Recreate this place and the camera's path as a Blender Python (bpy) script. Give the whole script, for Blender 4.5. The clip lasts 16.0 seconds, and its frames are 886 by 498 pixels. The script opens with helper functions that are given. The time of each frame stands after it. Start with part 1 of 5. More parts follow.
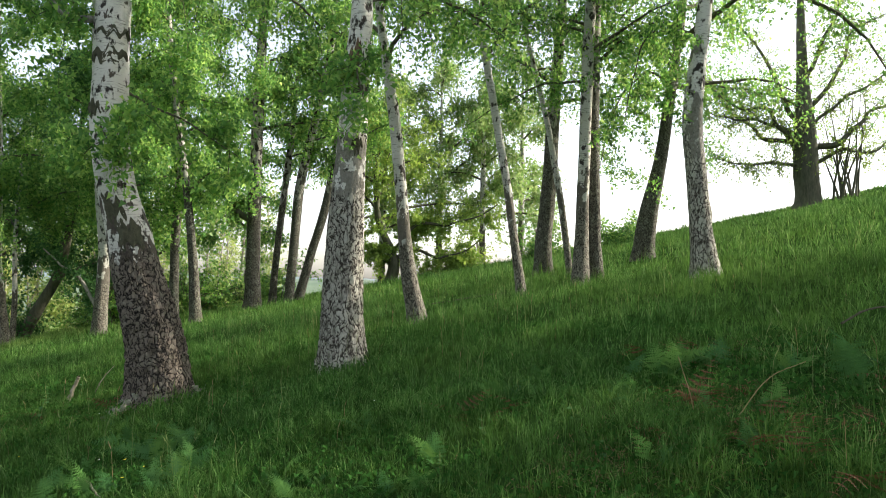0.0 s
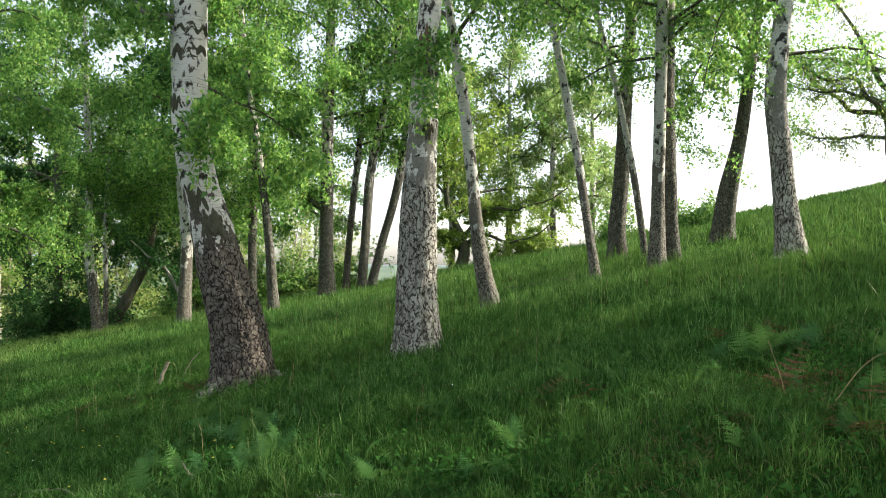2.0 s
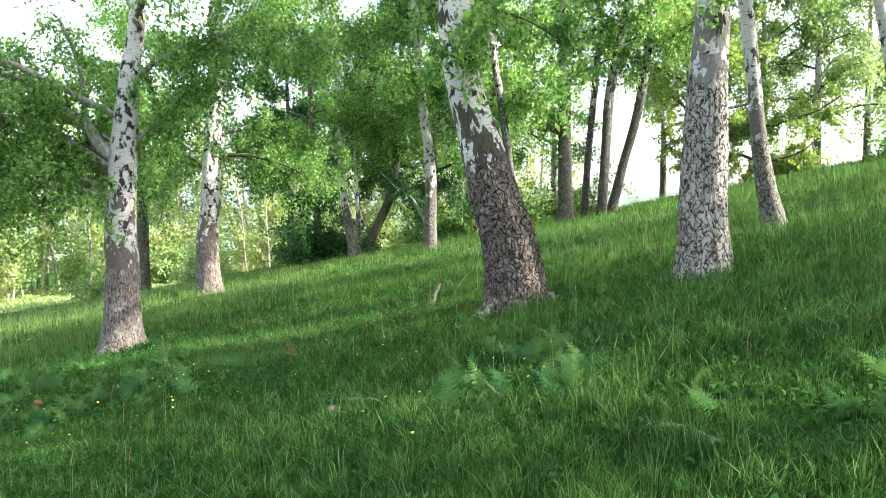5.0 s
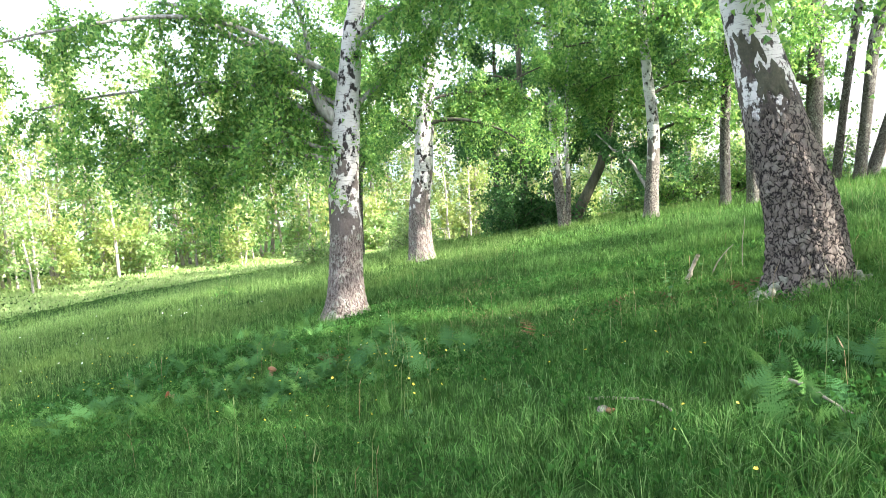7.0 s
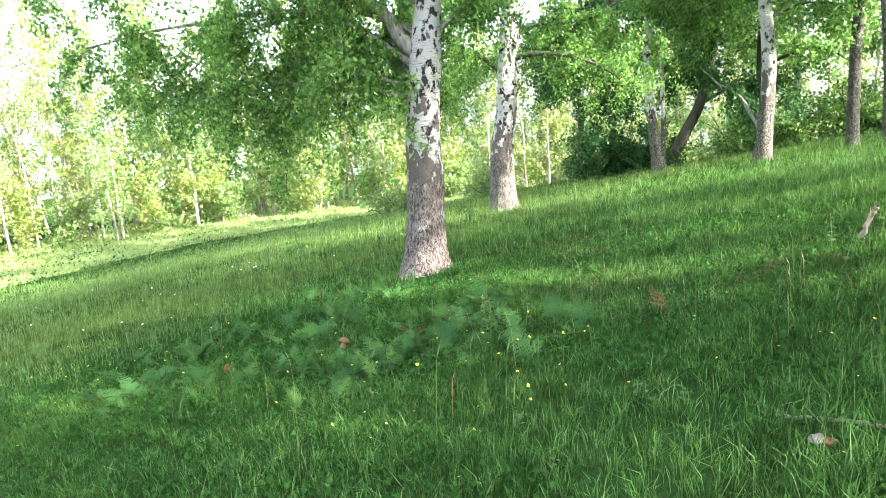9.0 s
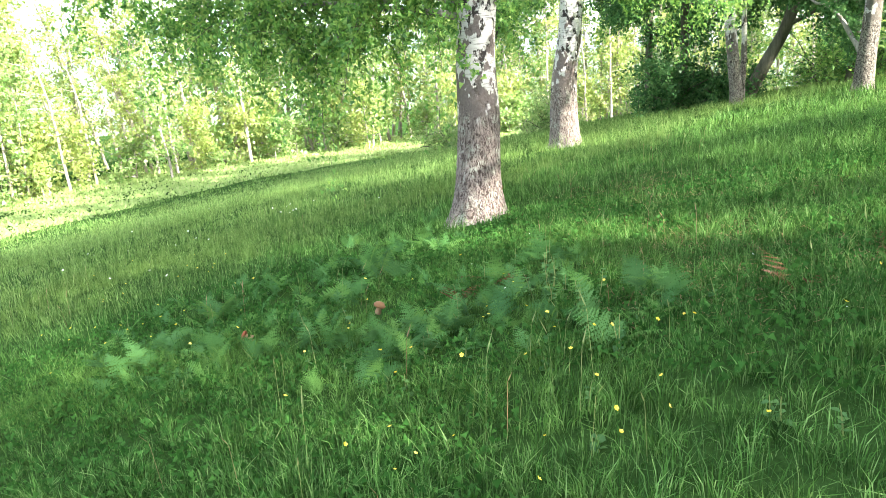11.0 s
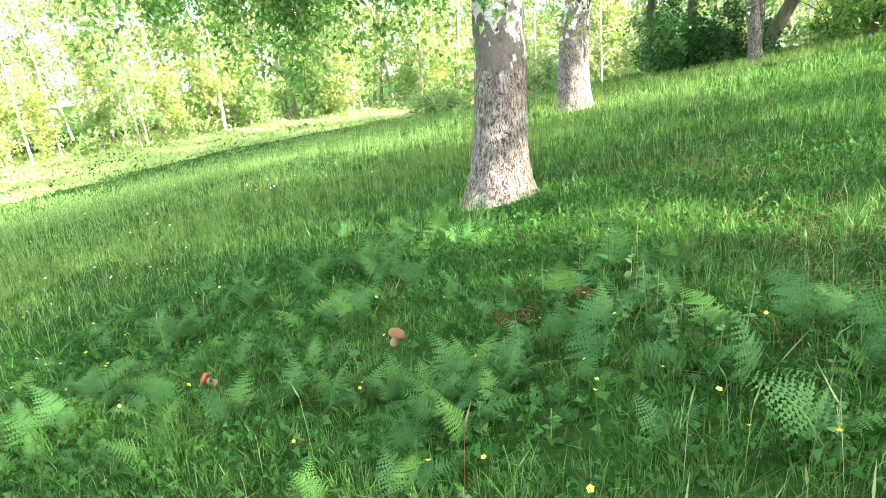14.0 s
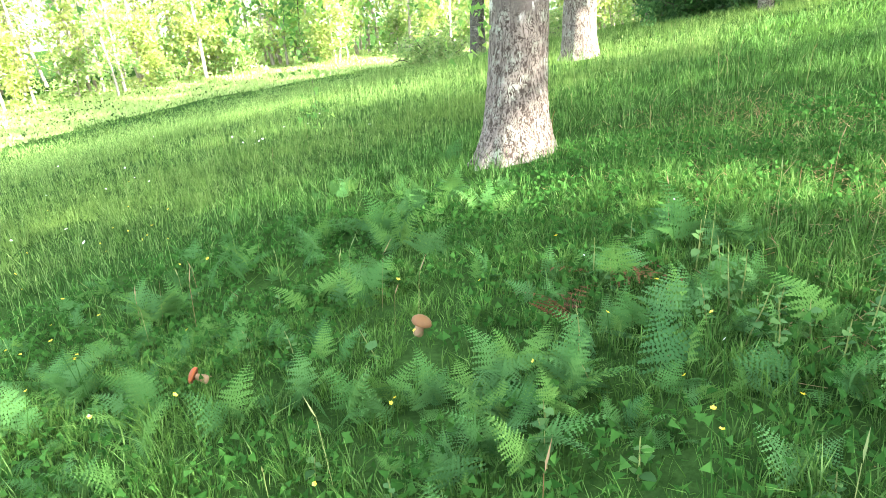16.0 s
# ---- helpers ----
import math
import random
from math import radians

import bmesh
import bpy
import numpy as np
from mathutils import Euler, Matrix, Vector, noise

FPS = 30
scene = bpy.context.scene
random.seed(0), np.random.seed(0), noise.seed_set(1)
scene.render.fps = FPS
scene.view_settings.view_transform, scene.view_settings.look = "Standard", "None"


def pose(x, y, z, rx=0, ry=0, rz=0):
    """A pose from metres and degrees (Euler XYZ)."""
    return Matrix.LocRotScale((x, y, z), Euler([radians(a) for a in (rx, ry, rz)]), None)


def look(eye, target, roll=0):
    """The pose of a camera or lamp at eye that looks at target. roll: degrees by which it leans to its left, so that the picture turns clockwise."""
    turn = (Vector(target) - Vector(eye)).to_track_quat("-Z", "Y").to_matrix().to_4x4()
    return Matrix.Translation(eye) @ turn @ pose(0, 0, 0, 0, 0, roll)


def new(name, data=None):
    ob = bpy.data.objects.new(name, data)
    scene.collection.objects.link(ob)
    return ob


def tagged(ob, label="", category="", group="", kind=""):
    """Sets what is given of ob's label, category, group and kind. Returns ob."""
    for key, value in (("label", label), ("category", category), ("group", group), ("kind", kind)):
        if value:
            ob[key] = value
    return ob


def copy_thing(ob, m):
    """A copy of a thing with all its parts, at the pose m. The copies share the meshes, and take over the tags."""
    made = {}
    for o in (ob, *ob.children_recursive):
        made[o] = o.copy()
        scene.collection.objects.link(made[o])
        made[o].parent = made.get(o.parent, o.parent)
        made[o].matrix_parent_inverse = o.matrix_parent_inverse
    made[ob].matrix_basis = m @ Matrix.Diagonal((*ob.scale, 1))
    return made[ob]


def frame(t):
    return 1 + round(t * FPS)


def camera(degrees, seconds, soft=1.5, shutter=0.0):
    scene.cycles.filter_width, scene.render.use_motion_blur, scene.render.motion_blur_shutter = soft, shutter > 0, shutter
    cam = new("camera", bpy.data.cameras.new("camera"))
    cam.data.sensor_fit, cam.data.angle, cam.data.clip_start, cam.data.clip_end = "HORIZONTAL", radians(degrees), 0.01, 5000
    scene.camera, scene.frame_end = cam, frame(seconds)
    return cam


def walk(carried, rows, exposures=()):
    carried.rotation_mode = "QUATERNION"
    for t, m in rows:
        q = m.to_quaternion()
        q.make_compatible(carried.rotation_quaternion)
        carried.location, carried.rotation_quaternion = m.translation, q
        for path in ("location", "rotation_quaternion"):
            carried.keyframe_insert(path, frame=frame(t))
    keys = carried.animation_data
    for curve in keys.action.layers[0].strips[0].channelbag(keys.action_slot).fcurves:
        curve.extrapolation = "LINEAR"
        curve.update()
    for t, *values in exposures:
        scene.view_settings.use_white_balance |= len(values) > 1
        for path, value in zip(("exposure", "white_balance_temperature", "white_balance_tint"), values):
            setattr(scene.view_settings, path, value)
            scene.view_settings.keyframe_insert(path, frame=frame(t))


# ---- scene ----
cam = camera(64.3, 16.0, 0.6)
METRES, EYE, TILT, LEAN, TURN = 6.5, 1.5, 2.5, 0.0, 0.0
ROWS = [
    (0.0, 0.0, 0.0, 0.0, 0.0, 0.0, -0.0),
    (0.5, 0.0007, -0.0001, -0.0007, 0.79, -0.25, 0.19),
    (1.0, 0.0003, 0.0016, -0.0011, 1.74, -0.62, 0.44),
    (1.5, -0.0022, 0.0026, -0.0015, 3.21, -0.86, 0.7),
    (2.0, -0.0072, 0.0035, -0.0019, 5.59, -1.11, 1.05),
    (2.5, -0.0173, 0.0038, -0.0024, 8.62, -1.45, 1.46),
    (3.0, -0.031, 0.0044, -0.0023, 11.82, -2.16, 1.65),
    (3.5, -0.0451, 0.0069, -0.0046, 15.21, -2.93, 2.04),
    (6.0, -0.1736, 0.0946, -0.0342, 30.12, -7.86, 3.56),
    (6.5, -0.2097, 0.1172, -0.0349, 34.92, -7.86, 3.76),
    (7.0, -0.2506, 0.1405, -0.0401, 38.88, -7.53, 4.3),
    (7.5, -0.2927, 0.1723, -0.0441, 41.8, -8.07, 4.74),
    (8.0, -0.3293, 0.2157, -0.0495, 43.04, -8.98, 4.91),
    (8.5, -0.3614, 0.2402, -0.054, 43.94, -10.04, 5.22),
    (9.0, -0.4, 0.2615, -0.0579, 44.75, -11.3, 5.23),
    (9.5, -0.431, 0.2922, -0.0642, 45.84, -12.69, 5.29),
    (10.0, -0.4526, 0.3214, -0.0659, 47.1, -13.94, 5.43),
    (12.5, -0.6228, 0.4311, -0.0929, 50.32, -17.88, 6.65),
    (13.0, -0.6563, 0.446, -0.0954, 49.46, -18.13, 6.46),
    (13.5, -0.6926, 0.4725, -0.1001, 47.95, -18.27, 6.4),
    (14.0, -0.7262, 0.4891, -0.1077, 47.41, -18.94, 6.32),
    (14.5, -0.763, 0.4967, -0.1119, 47.03, -19.97, 6.06),
    (15.0, -0.7872, 0.5156, -0.1169, 46.39, -21.1, 6.05),
    (15.5, -0.8063, 0.5255, -0.1205, 46.29, -22.21, 5.88),
    (16.0, -0.8172, 0.5252, -0.1208, 46.32, -22.96, 5.6),
]
walk(cam, [(t, pose(0, 0, EYE, TILT, LEAN, TURN) @ pose(METRES * x, METRES * y, METRES * z, 90 + pitch, roll, yaw)) for t, x, y, z, yaw, pitch, roll in ROWS],
     [(0.0, 1.45, 6600, 11), (3.5, 1.88, 6400, 13), (6.0, 2.75, 6100, 19), (7.0, 2.85, 6100, 19), (10.0, 3.0, 6200, 18), (13.0, 3.2, 6400, 13), (16.0, 3.6, 6400, 12)])

# ---- world, sun, exposure ----
SUN_AZ, SUN_EL = 76.0, 26.0
sun_dir = Vector((math.sin(radians(SUN_AZ)) * math.cos(radians(SUN_EL)), math.cos(radians(SUN_AZ)) * math.cos(radians(SUN_EL)), math.sin(radians(SUN_EL))))
world = bpy.data.worlds.new("world")
scene.world = world
world.use_nodes = True
wt = world.node_tree
sky = wt.nodes.new("ShaderNodeTexSky")
sky.sky_type, sky.sun_disc = "NISHITA", False
sky.sun_elevation, sky.sun_rotation = radians(SUN_EL), radians(SUN_AZ)
sky.air_density, sky.dust_density, sky.ozone_density = 1.0, 2.0, 1.0
wt.nodes["Background"].inputs["Strength"].default_value = 0.145
haze = wt.nodes.new("ShaderNodeHueSaturation")
haze.inputs["Saturation"].default_value = 0.5
wt.links.new(sky.outputs["Color"], haze.inputs["Color"])
wt.links.new(haze.outputs["Color"], wt.nodes["Background"].inputs["Color"])
sun = new("sun", bpy.data.lights.new("sun", "SUN"))
sun.data.energy, sun.data.angle, sun.data.color = 3.6, radians(0.6), (1.0, 0.93, 0.80)
sun.matrix_world = look(sun_dir * 60, (0, 0, 0))



# ---- materials ----
def shader(name):
    m = bpy.data.materials.new(name)
    m.use_nodes = True
    nt = m.node_tree
    nt.nodes.clear()
    out = nt.nodes.new("ShaderNodeOutputMaterial")
    return m, nt, out


def node(nt, kind, **inputs):
    n = nt.nodes.new(kind)
    for key, v in inputs.items():
        n.inputs[key.replace("_", " ")].default_value = v
    return n


def ramp(nt, source, stops):
    r = nt.nodes.new("ShaderNodeValToRGB")
    els = r.color_ramp.elements
    while len(els) < len(stops):
        els.new(0.5)
    for e, (p, c) in zip(els, stops):
        e.position, e.color = p, (*c, 1) if len(c) == 3 else c
    nt.links.new(source, r.inputs["Fac"])
    return r.outputs["Color"]


def mix(nt, fac, a, b, mode="MIX"):
    n = nt.nodes.new("ShaderNodeMix")
    n.data_type, n.blend_type = "RGBA", mode
    for key, v in ((0, fac), (6, a), (7, b)):
        if isinstance(v, (int, float)):
            n.inputs[key].default_value = v
        elif isinstance(v, tuple):
            n.inputs[key].default_value = (*v, 1)
        else:
            nt.links.new(v, n.inputs[key])
    return n.outputs[2]


def sums(nt, op, a, b=0.0, clamp=False):
    n = nt.nodes.new("ShaderNodeMath")
    n.operation, n.use_clamp = op, clamp
    for key, v in enumerate((a, b)):
        if isinstance(v, (int, float)):
            n.inputs[key].default_value = v
        else:
            nt.links.new(v, n.inputs[key])
    return n.outputs[0]


def noise_at(nt, vec, scale, detail=3.0, rough=0.55, stretch=None):
    if stretch:
        mp = nt.nodes.new("ShaderNodeMapping")
        mp.inputs["Scale"].default_value = stretch
        nt.links.new(vec, mp.inputs["Vector"])
        vec = mp.outputs[0]
    n = node(nt, "ShaderNodeTexNoise", Scale=scale, Detail=detail, Roughness=rough)
    nt.links.new(vec, n.inputs["Vector"])
    return n.outputs["Fac"]


def birch_bark(name, rough_top, spread, plate, crack, white=(0.62, 0.60, 0.54), dark=0.5, lichen=0.35, gap=0.0, zs=14, fine=30, worn=0.55, ragged=0.3, islands=1.3):
    """White peeling bark with black scars above, cracked corky bark below rough_top metres."""
    m, nt, out = shader(name)
    co = nt.nodes.new("ShaderNodeTexCoord").outputs["Object"]
    sep = nt.nodes.new("ShaderNodeSeparateXYZ")
    nt.links.new(co, sep.inputs[0])
    z = sep.outputs[2]
    patchy = noise_at(nt, co, 4.5, 7, 0.7, (1.7, 1.7, 0.45))
    height = sums(nt, "ADD", z, sums(nt, "MULTIPLY", sums(nt, "SUBTRACT", patchy, 0.5), spread * 3.0))
    low = sums(nt, "SUBTRACT", 1.0, sums(nt, "DIVIDE", sums(nt, "SUBTRACT", height, rough_top - 0.06), 0.12, True), True)
    # cracked plates
    grain = noise_at(nt, co, 1.0, 7, 0.68, (fine * 0.6, fine * 0.6, zs * 0.6))
    blotch = ramp(nt, grain, [(0.38 + gap, (0, 0, 0)), (0.52 + gap, (0.8, 0.8, 0.8)), (0.66 + gap, (1, 1, 1))])
    warp = mix(nt, 0.16, co, node_color(nt, co, 9.0))
    vor = node(nt, "ShaderNodeTexVoronoi", Scale=1.0)
    vor.feature = "DISTANCE_TO_EDGE"
    mp = nt.nodes.new("ShaderNodeMapping")
    mp.inputs["Scale"].default_value = (fine, fine, zs)
    nt.links.new(warp, mp.inputs["Vector"])
    nt.links.new(mp.outputs[0], vor.inputs["Vector"])
    rag = sums(nt, "MULTIPLY", sums(nt, "SUBTRACT", noise_at(nt, co, 42, 5, 0.7, (1, 1, 0.4)), 0.5), ragged)
    split = ramp(nt, sums(nt, "ADD", vor.outputs["Distance"], rag), [(0.03, (0.0, 0.0, 0.0)), (0.11, (0.85, 0.85, 0.85)), (0.26, (1, 1, 1))])
    plates = mix(nt, 1.0, mix(nt, worn, (1, 1, 1), blotch), split, "MULTIPLY")
    tone = noise_at(nt, co, 30, 5, 0.7)
    platecol = mix(nt, tone, tuple(c * 0.55 for c in plate), tuple(min(1, c * 1.4) for c in plate))
    lich = ramp(nt, noise_at(nt, co, 9, 5, 0.65), [(0.5, (0, 0, 0)), (0.62, (1, 1, 1))])
    platecol = mix(nt, sums(nt, "MULTIPLY", lich, lichen), platecol, (0.42, 0.45, 0.36))
    rough = mix(nt, plates, crack, platecol)
    # white bark: thin dashes and black diamond scars
    dash = ramp(nt, noise_at(nt, co, 1.0, 3, 0.6, (9, 9, 70)), [(0.56, (1, 1, 1)), (0.66, (0.25, 0.25, 0.25))])
    scar = ramp(nt, noise_at(nt, co, 1.0, 4, 0.62, (8.5, 8.5, 6.0)), [(0.60 - 0.09 * dark, (1, 1, 1)), (0.66 - 0.09 * dark, (0, 0, 0))])
    stain = noise_at(nt, co, 2.2, 4, 0.6)
    wh = mix(nt, stain, tuple(c * 0.72 for c in white), white)
    wh = mix(nt, 0.75, wh, dash, "MULTIPLY")
    upper = mix(nt, scar, (0.035, 0.03, 0.026), wh)
    # dark corky islands spreading up from the cracked base
    near = sums(nt, "SUBTRACT", 1.0, sums(nt, "DIVIDE", sums(nt, "SUBTRACT", z, rough_top), islands, True), True)
    isle = sums(nt, "ADD", noise_at(nt, co, 1.0, 4, 0.6, (6.5, 6.5, 4.0)), sums(nt, "MULTIPLY", near, 0.2))
    isle = ramp(nt, isle, [(0.63, (0, 0, 0)), (0.66, (1, 1, 1))])
    upper = mix(nt, isle, upper, mix(nt, tone, crack, tuple(c * 0.8 for c in plate)))
    col = mix(nt, low, upper, rough)
    b = node(nt, "ShaderNodeBsdfPrincipled", Roughness=0.85)
    b.inputs["Specular IOR Level"].default_value = 0.2
    nt.links.new(col, b.inputs["Base Color"])
    bump = node(nt, "ShaderNodeBump", Strength=0.7, Distance=0.02)
    hgt = mix(nt, low, scar, plates)
    nt.links.new(sums(nt, "ADD", hgt, sums(nt, "MULTIPLY", tone, 0.6)), bump.inputs["Height"])
    nt.links.new(bump.outputs[0], b.inputs["Normal"])
    nt.links.new(b.outputs[0], out.inputs["Surface"])
    return m


def node_color(nt, vec, scale):
    n = node(nt, "ShaderNodeTexNoise", Scale=scale, Detail=3.0)
    nt.links.new(vec, n.inputs["Vector"])
    return n.outputs["Color"]


def plain_bark(name, a, b_, scale=14.0, stretch=(1, 1, 0.25)):
    m, nt, out = shader(name)
    co = nt.nodes.new("ShaderNodeTexCoord").outputs["Object"]
    n1 = noise_at(nt, co, scale, 6, 0.7, stretch)
    n2 = noise_at(nt, co, 2.0, 3)
    col = mix(nt, ramp(nt, n1, [(0.35, (0, 0, 0)), (0.65, (1, 1, 1))]), a, b_)
    col = mix(nt, sums(nt, "MULTIPLY", n2, 0.5), col, (0.16, 0.18, 0.11))
    b = node(nt, "ShaderNodeBsdfPrincipled", Roughness=0.9)
    b.inputs["Specular IOR Level"].default_value = 0.15
    nt.links.new(col, b.inputs["Base Color"])
    bump = node(nt, "ShaderNodeBump", Strength=0.8, Distance=0.02)
    nt.links.new(n1, bump.inputs["Height"])
    nt.links.new(bump.outputs[0], b.inputs["Normal"])
    nt.links.new(b.outputs[0], out.inputs["Surface"])
    return m


def foliage(name, colours, through_light=0.45, gloss=0.06, patch=None, patch_scale=0.5, whole=False):
    """Leaves and blades: each piece its own tone, light shines through."""
    m, nt, out = shader(name)
    geo = nt.nodes.new("ShaderNodeNewGeometry")
    k = len(colours)
    one = nt.nodes.new("ShaderNodeObjectInfo").outputs["Random"] if whole else geo.outputs["Random Per Island"]
    col = ramp(nt, one, [(i / max(1, k - 1), c) for i, c in enumerate(colours)])
    if patch:
        p = ramp(nt, noise_at(nt, geo.outputs["Position"], patch_scale, 3, 0.6), [(0.42, (0, 0, 0)), (0.66, (1, 1, 1))])
        col = mix(nt, sums(nt, "MULTIPLY", p, 0.6), col, patch)
        q = ramp(nt, noise_at(nt, geo.outputs["Position"], 2.2, 3, 0.6), [(0.38, (0.68, 0.7, 0.66)), (0.62, (1.0, 1.0, 1.0))])
        col = mix(nt, 0.85, col, q, "MULTIPLY")
        tuft = ramp(nt, noise_at(nt, geo.outputs["Position"], 8.0, 2, 0.5), [(0.36, (0.55, 0.6, 0.55)), (0.62, (1.5, 1.42, 1.4))])
        col = mix(nt, 1.0, col, tuft, "MULTIPLY")
    d = node(nt, "ShaderNodeBsdfDiffuse")
    tr = node(nt, "ShaderNodeBsdfTranslucent")
    lighter = nt.nodes.new("ShaderNodeHueSaturation")
    lighter.inputs["Value"].default_value = 1.55
    lighter.inputs["Hue"].default_value = 0.485
    nt.links.new(col, lighter.inputs["Color"])
    nt.links.new(col, d.inputs["Color"])
    nt.links.new(lighter.outputs[0], tr.inputs["Color"])
    ms = node(nt, "ShaderNodeMixShader", Fac=through_light)
    nt.links.new(d.outputs[0], ms.inputs[1])
    nt.links.new(tr.outputs[0], ms.inputs[2])
    gl = node(nt, "ShaderNodeBsdfGlossy", Roughness=0.45)
    m2 = node(nt, "ShaderNodeMixShader", Fac=gloss)
    nt.links.new(ms.outputs[0], m2.inputs[1])
    nt.links.new(gl.outputs[0], m2.inputs[2])
    nt.links.new(m2.outputs[0], out.inputs["Surface"])
    return m


def simple(name, a, b_, scale=20.0, rough=0.7, bump_by=0.3, gloss=0.25):
    m, nt, out = shader(name)
    co = nt.nodes.new("ShaderNodeTexCoord").outputs["Object"]
    n1 = noise_at(nt, co, scale, 5, 0.65)
    n2 = noise_at(nt, co, scale * 0.2, 3)
    col = mix(nt, ramp(nt, sums(nt, "ADD", sums(nt, "MULTIPLY", n1, 0.6), sums(nt, "MULTIPLY", n2, 0.4)), [(0.35, (0, 0, 0)), (0.65, (1, 1, 1))]), a, b_)
    b = node(nt, "ShaderNodeBsdfPrincipled", Roughness=rough)
    b.inputs["Specular IOR Level"].default_value = gloss
    nt.links.new(col, b.inputs["Base Color"])
    bump = node(nt, "ShaderNodeBump", Strength=bump_by, Distance=0.01)
    nt.links.new(n1, bump.inputs["Height"])
    nt.links.new(bump.outputs[0], b.inputs["Normal"])
    nt.links.new(b.outputs[0], out.inputs["Surface"])
    return m


BARK_BROWN = birch_bark("birch_bark_brown_base", 1.5, 0.3, (0.175, 0.147, 0.118), (0.016, 0.013, 0.011), lichen=0.12, dark=0.45, gap=-0.04, zs=12, fine=22, worn=0.6, ragged=0.42, islands=0.9)
BARK_GREY = birch_bark("birch_bark_plated", 1.9, 0.6, (0.46, 0.44, 0.375), (0.04, 0.034, 0.027), lichen=0.3, dark=0.8, white=(0.66, 0.64, 0.58), gap=-0.02, zs=8, fine=21, worn=0.78, ragged=0.58, islands=2.0)
BARK_PINK = birch_bark("birch_bark_pale_base", 1.2, 0.25, (0.27, 0.23, 0.198), (0.06, 0.045, 0.036), lichen=0.7, dark=0.8, white=(0.58, 0.56, 0.50), gap=-0.04, zs=5, fine=52, worn=0.8, ragged=0.8, islands=1.4)
BARK_SLIM = birch_bark("birch_bark_slim", 1.3, 0.4, (0.24, 0.22, 0.18), (0.03, 0.026, 0.02), white=(0.50, 0.49, 0.43), dark=0.6)
BARK_DARK = birch_bark("birch_bark_dark", 3.2, 0.9, (0.155, 0.15, 0.115), (0.025, 0.02, 0.016), white=(0.36, 0.35, 0.29), dark=1.0)
BARK_TWIG = plain_bark("twig_bark", (0.035, 0.026, 0.02), (0.10, 0.085, 0.065), 30.0)
BARK_LIMB = plain_bark("limb_bark", (0.10, 0.09, 0.075), (0.44, 0.42, 0.37), 16.0)
BARK_OAK = plain_bark("oak_bark", (0.03, 0.026, 0.02), (0.11, 0.10, 0.075), 12.0)
BARK_SCAR = plain_bark("corky_scar", (0.018, 0.014, 0.011), (0.07, 0.055, 0.042), 26.0, (1, 1, 0.8))
BARK_WOUND = plain_bark("bark_wound", (0.04, 0.02, 0.014), (0.22, 0.12, 0.08), 20.0)
BARK_WOODS = plain_bark("woodland_bark", (0.22, 0.18, 0.14), (0.46, 0.42, 0.36), 10.0)
LEAF_BIRCH = foliage("birch_leaf", [(0.045, 0.13, 0.03), (0.09, 0.225, 0.046), (0.145, 0.29, 0.06), (0.25, 0.39, 0.09)], 0.6, 0.018)
LEAF_DARK = foliage("dark_leaf", [(0.025, 0.08, 0.025), (0.05, 0.14, 0.04), (0.09, 0.20, 0.06)], 0.5, 0.012)
LEAF_FRESH = foliage("fresh_leaf", [(0.10, 0.21, 0.05), (0.15, 0.26, 0.07), (0.20, 0.30, 0.09), (0.26, 0.33, 0.13)], 0.5, 0.03)
LEAF_OAK = foliage("oak_leaf", [(0.10, 0.19, 0.03), (0.16, 0.27, 0.04), (0.24, 0.33, 0.07)], 0.5, 0.03)
GRASS_PALE = foliage("seeding_grass_blade", [(0.055, 0.125, 0.028), (0.085, 0.17, 0.042), (0.115, 0.205, 0.06), (0.15, 0.235, 0.085)], 0.3, 0.0, (0.12, 0.20, 0.05), 0.35)
GRASS = foliage("grass_blade", [(0.022, 0.068, 0.013), (0.036, 0.105, 0.020), (0.055, 0.145, 0.030), (0.085, 0.19, 0.050), (0.16, 0.27, 0.09)], 0.28, 0.005, (0.085, 0.175, 0.032), 0.35)
# Pale mown grass, its colour lifted further to stand in for full sun.
SUNLIT_HAY = foliage("mown_grass", [(0.22, 0.34, 0.10), (0.27, 0.37, 0.13), (0.32, 0.39, 0.16)], 0.4, 0.0)
STALK = foliage("grass_stalk", [(0.13, 0.19, 0.05), (0.20, 0.23, 0.08), (0.10, 0.18, 0.04)], 0.3, 0.03)
SEED = foliage("grass_seed_head", [(0.12, 0.23, 0.06), (0.17, 0.28, 0.08), (0.24, 0.33, 0.12)], 0.4, 0.0)
STRAW = foliage("dry_straw", [(0.20, 0.14, 0.06), (0.28, 0.21, 0.10), (0.15, 0.08, 0.03)], 0.2, 0.03)
HERB = foliage("herb_leaf", [(0.02, 0.07, 0.013), (0.032, 0.10, 0.019), (0.05, 0.14, 0.03)], 0.25, 0.0)
FERN = foliage("bracken_green", [(0.047, 0.125, 0.042), (0.065, 0.162, 0.042), (0.07, 0.165, 0.058), (0.088, 0.198, 0.046), (0.10, 0.21, 0.05)], 0.3, 0.0, whole=True)
RUST = foliage("bracken_rust", [(0.11, 0.055, 0.022), (0.16, 0.085, 0.035), (0.075, 0.036, 0.016)], 0.25, 0.02)
PETAL = foliage("buttercup_petal", [(0.75, 0.55, 0.01), (0.80, 0.62, 0.02)], 0.25, 0.1)
PETAL_WHITE = foliage("white_petal", [(0.75, 0.74, 0.68), (0.8, 0.8, 0.76)], 0.25, 0.05)
SOIL = simple("grassy_soil", (0.017, 0.042, 0.010), (0.04, 0.085, 0.02), 40.0, 1.0, 0.6, 0.0)
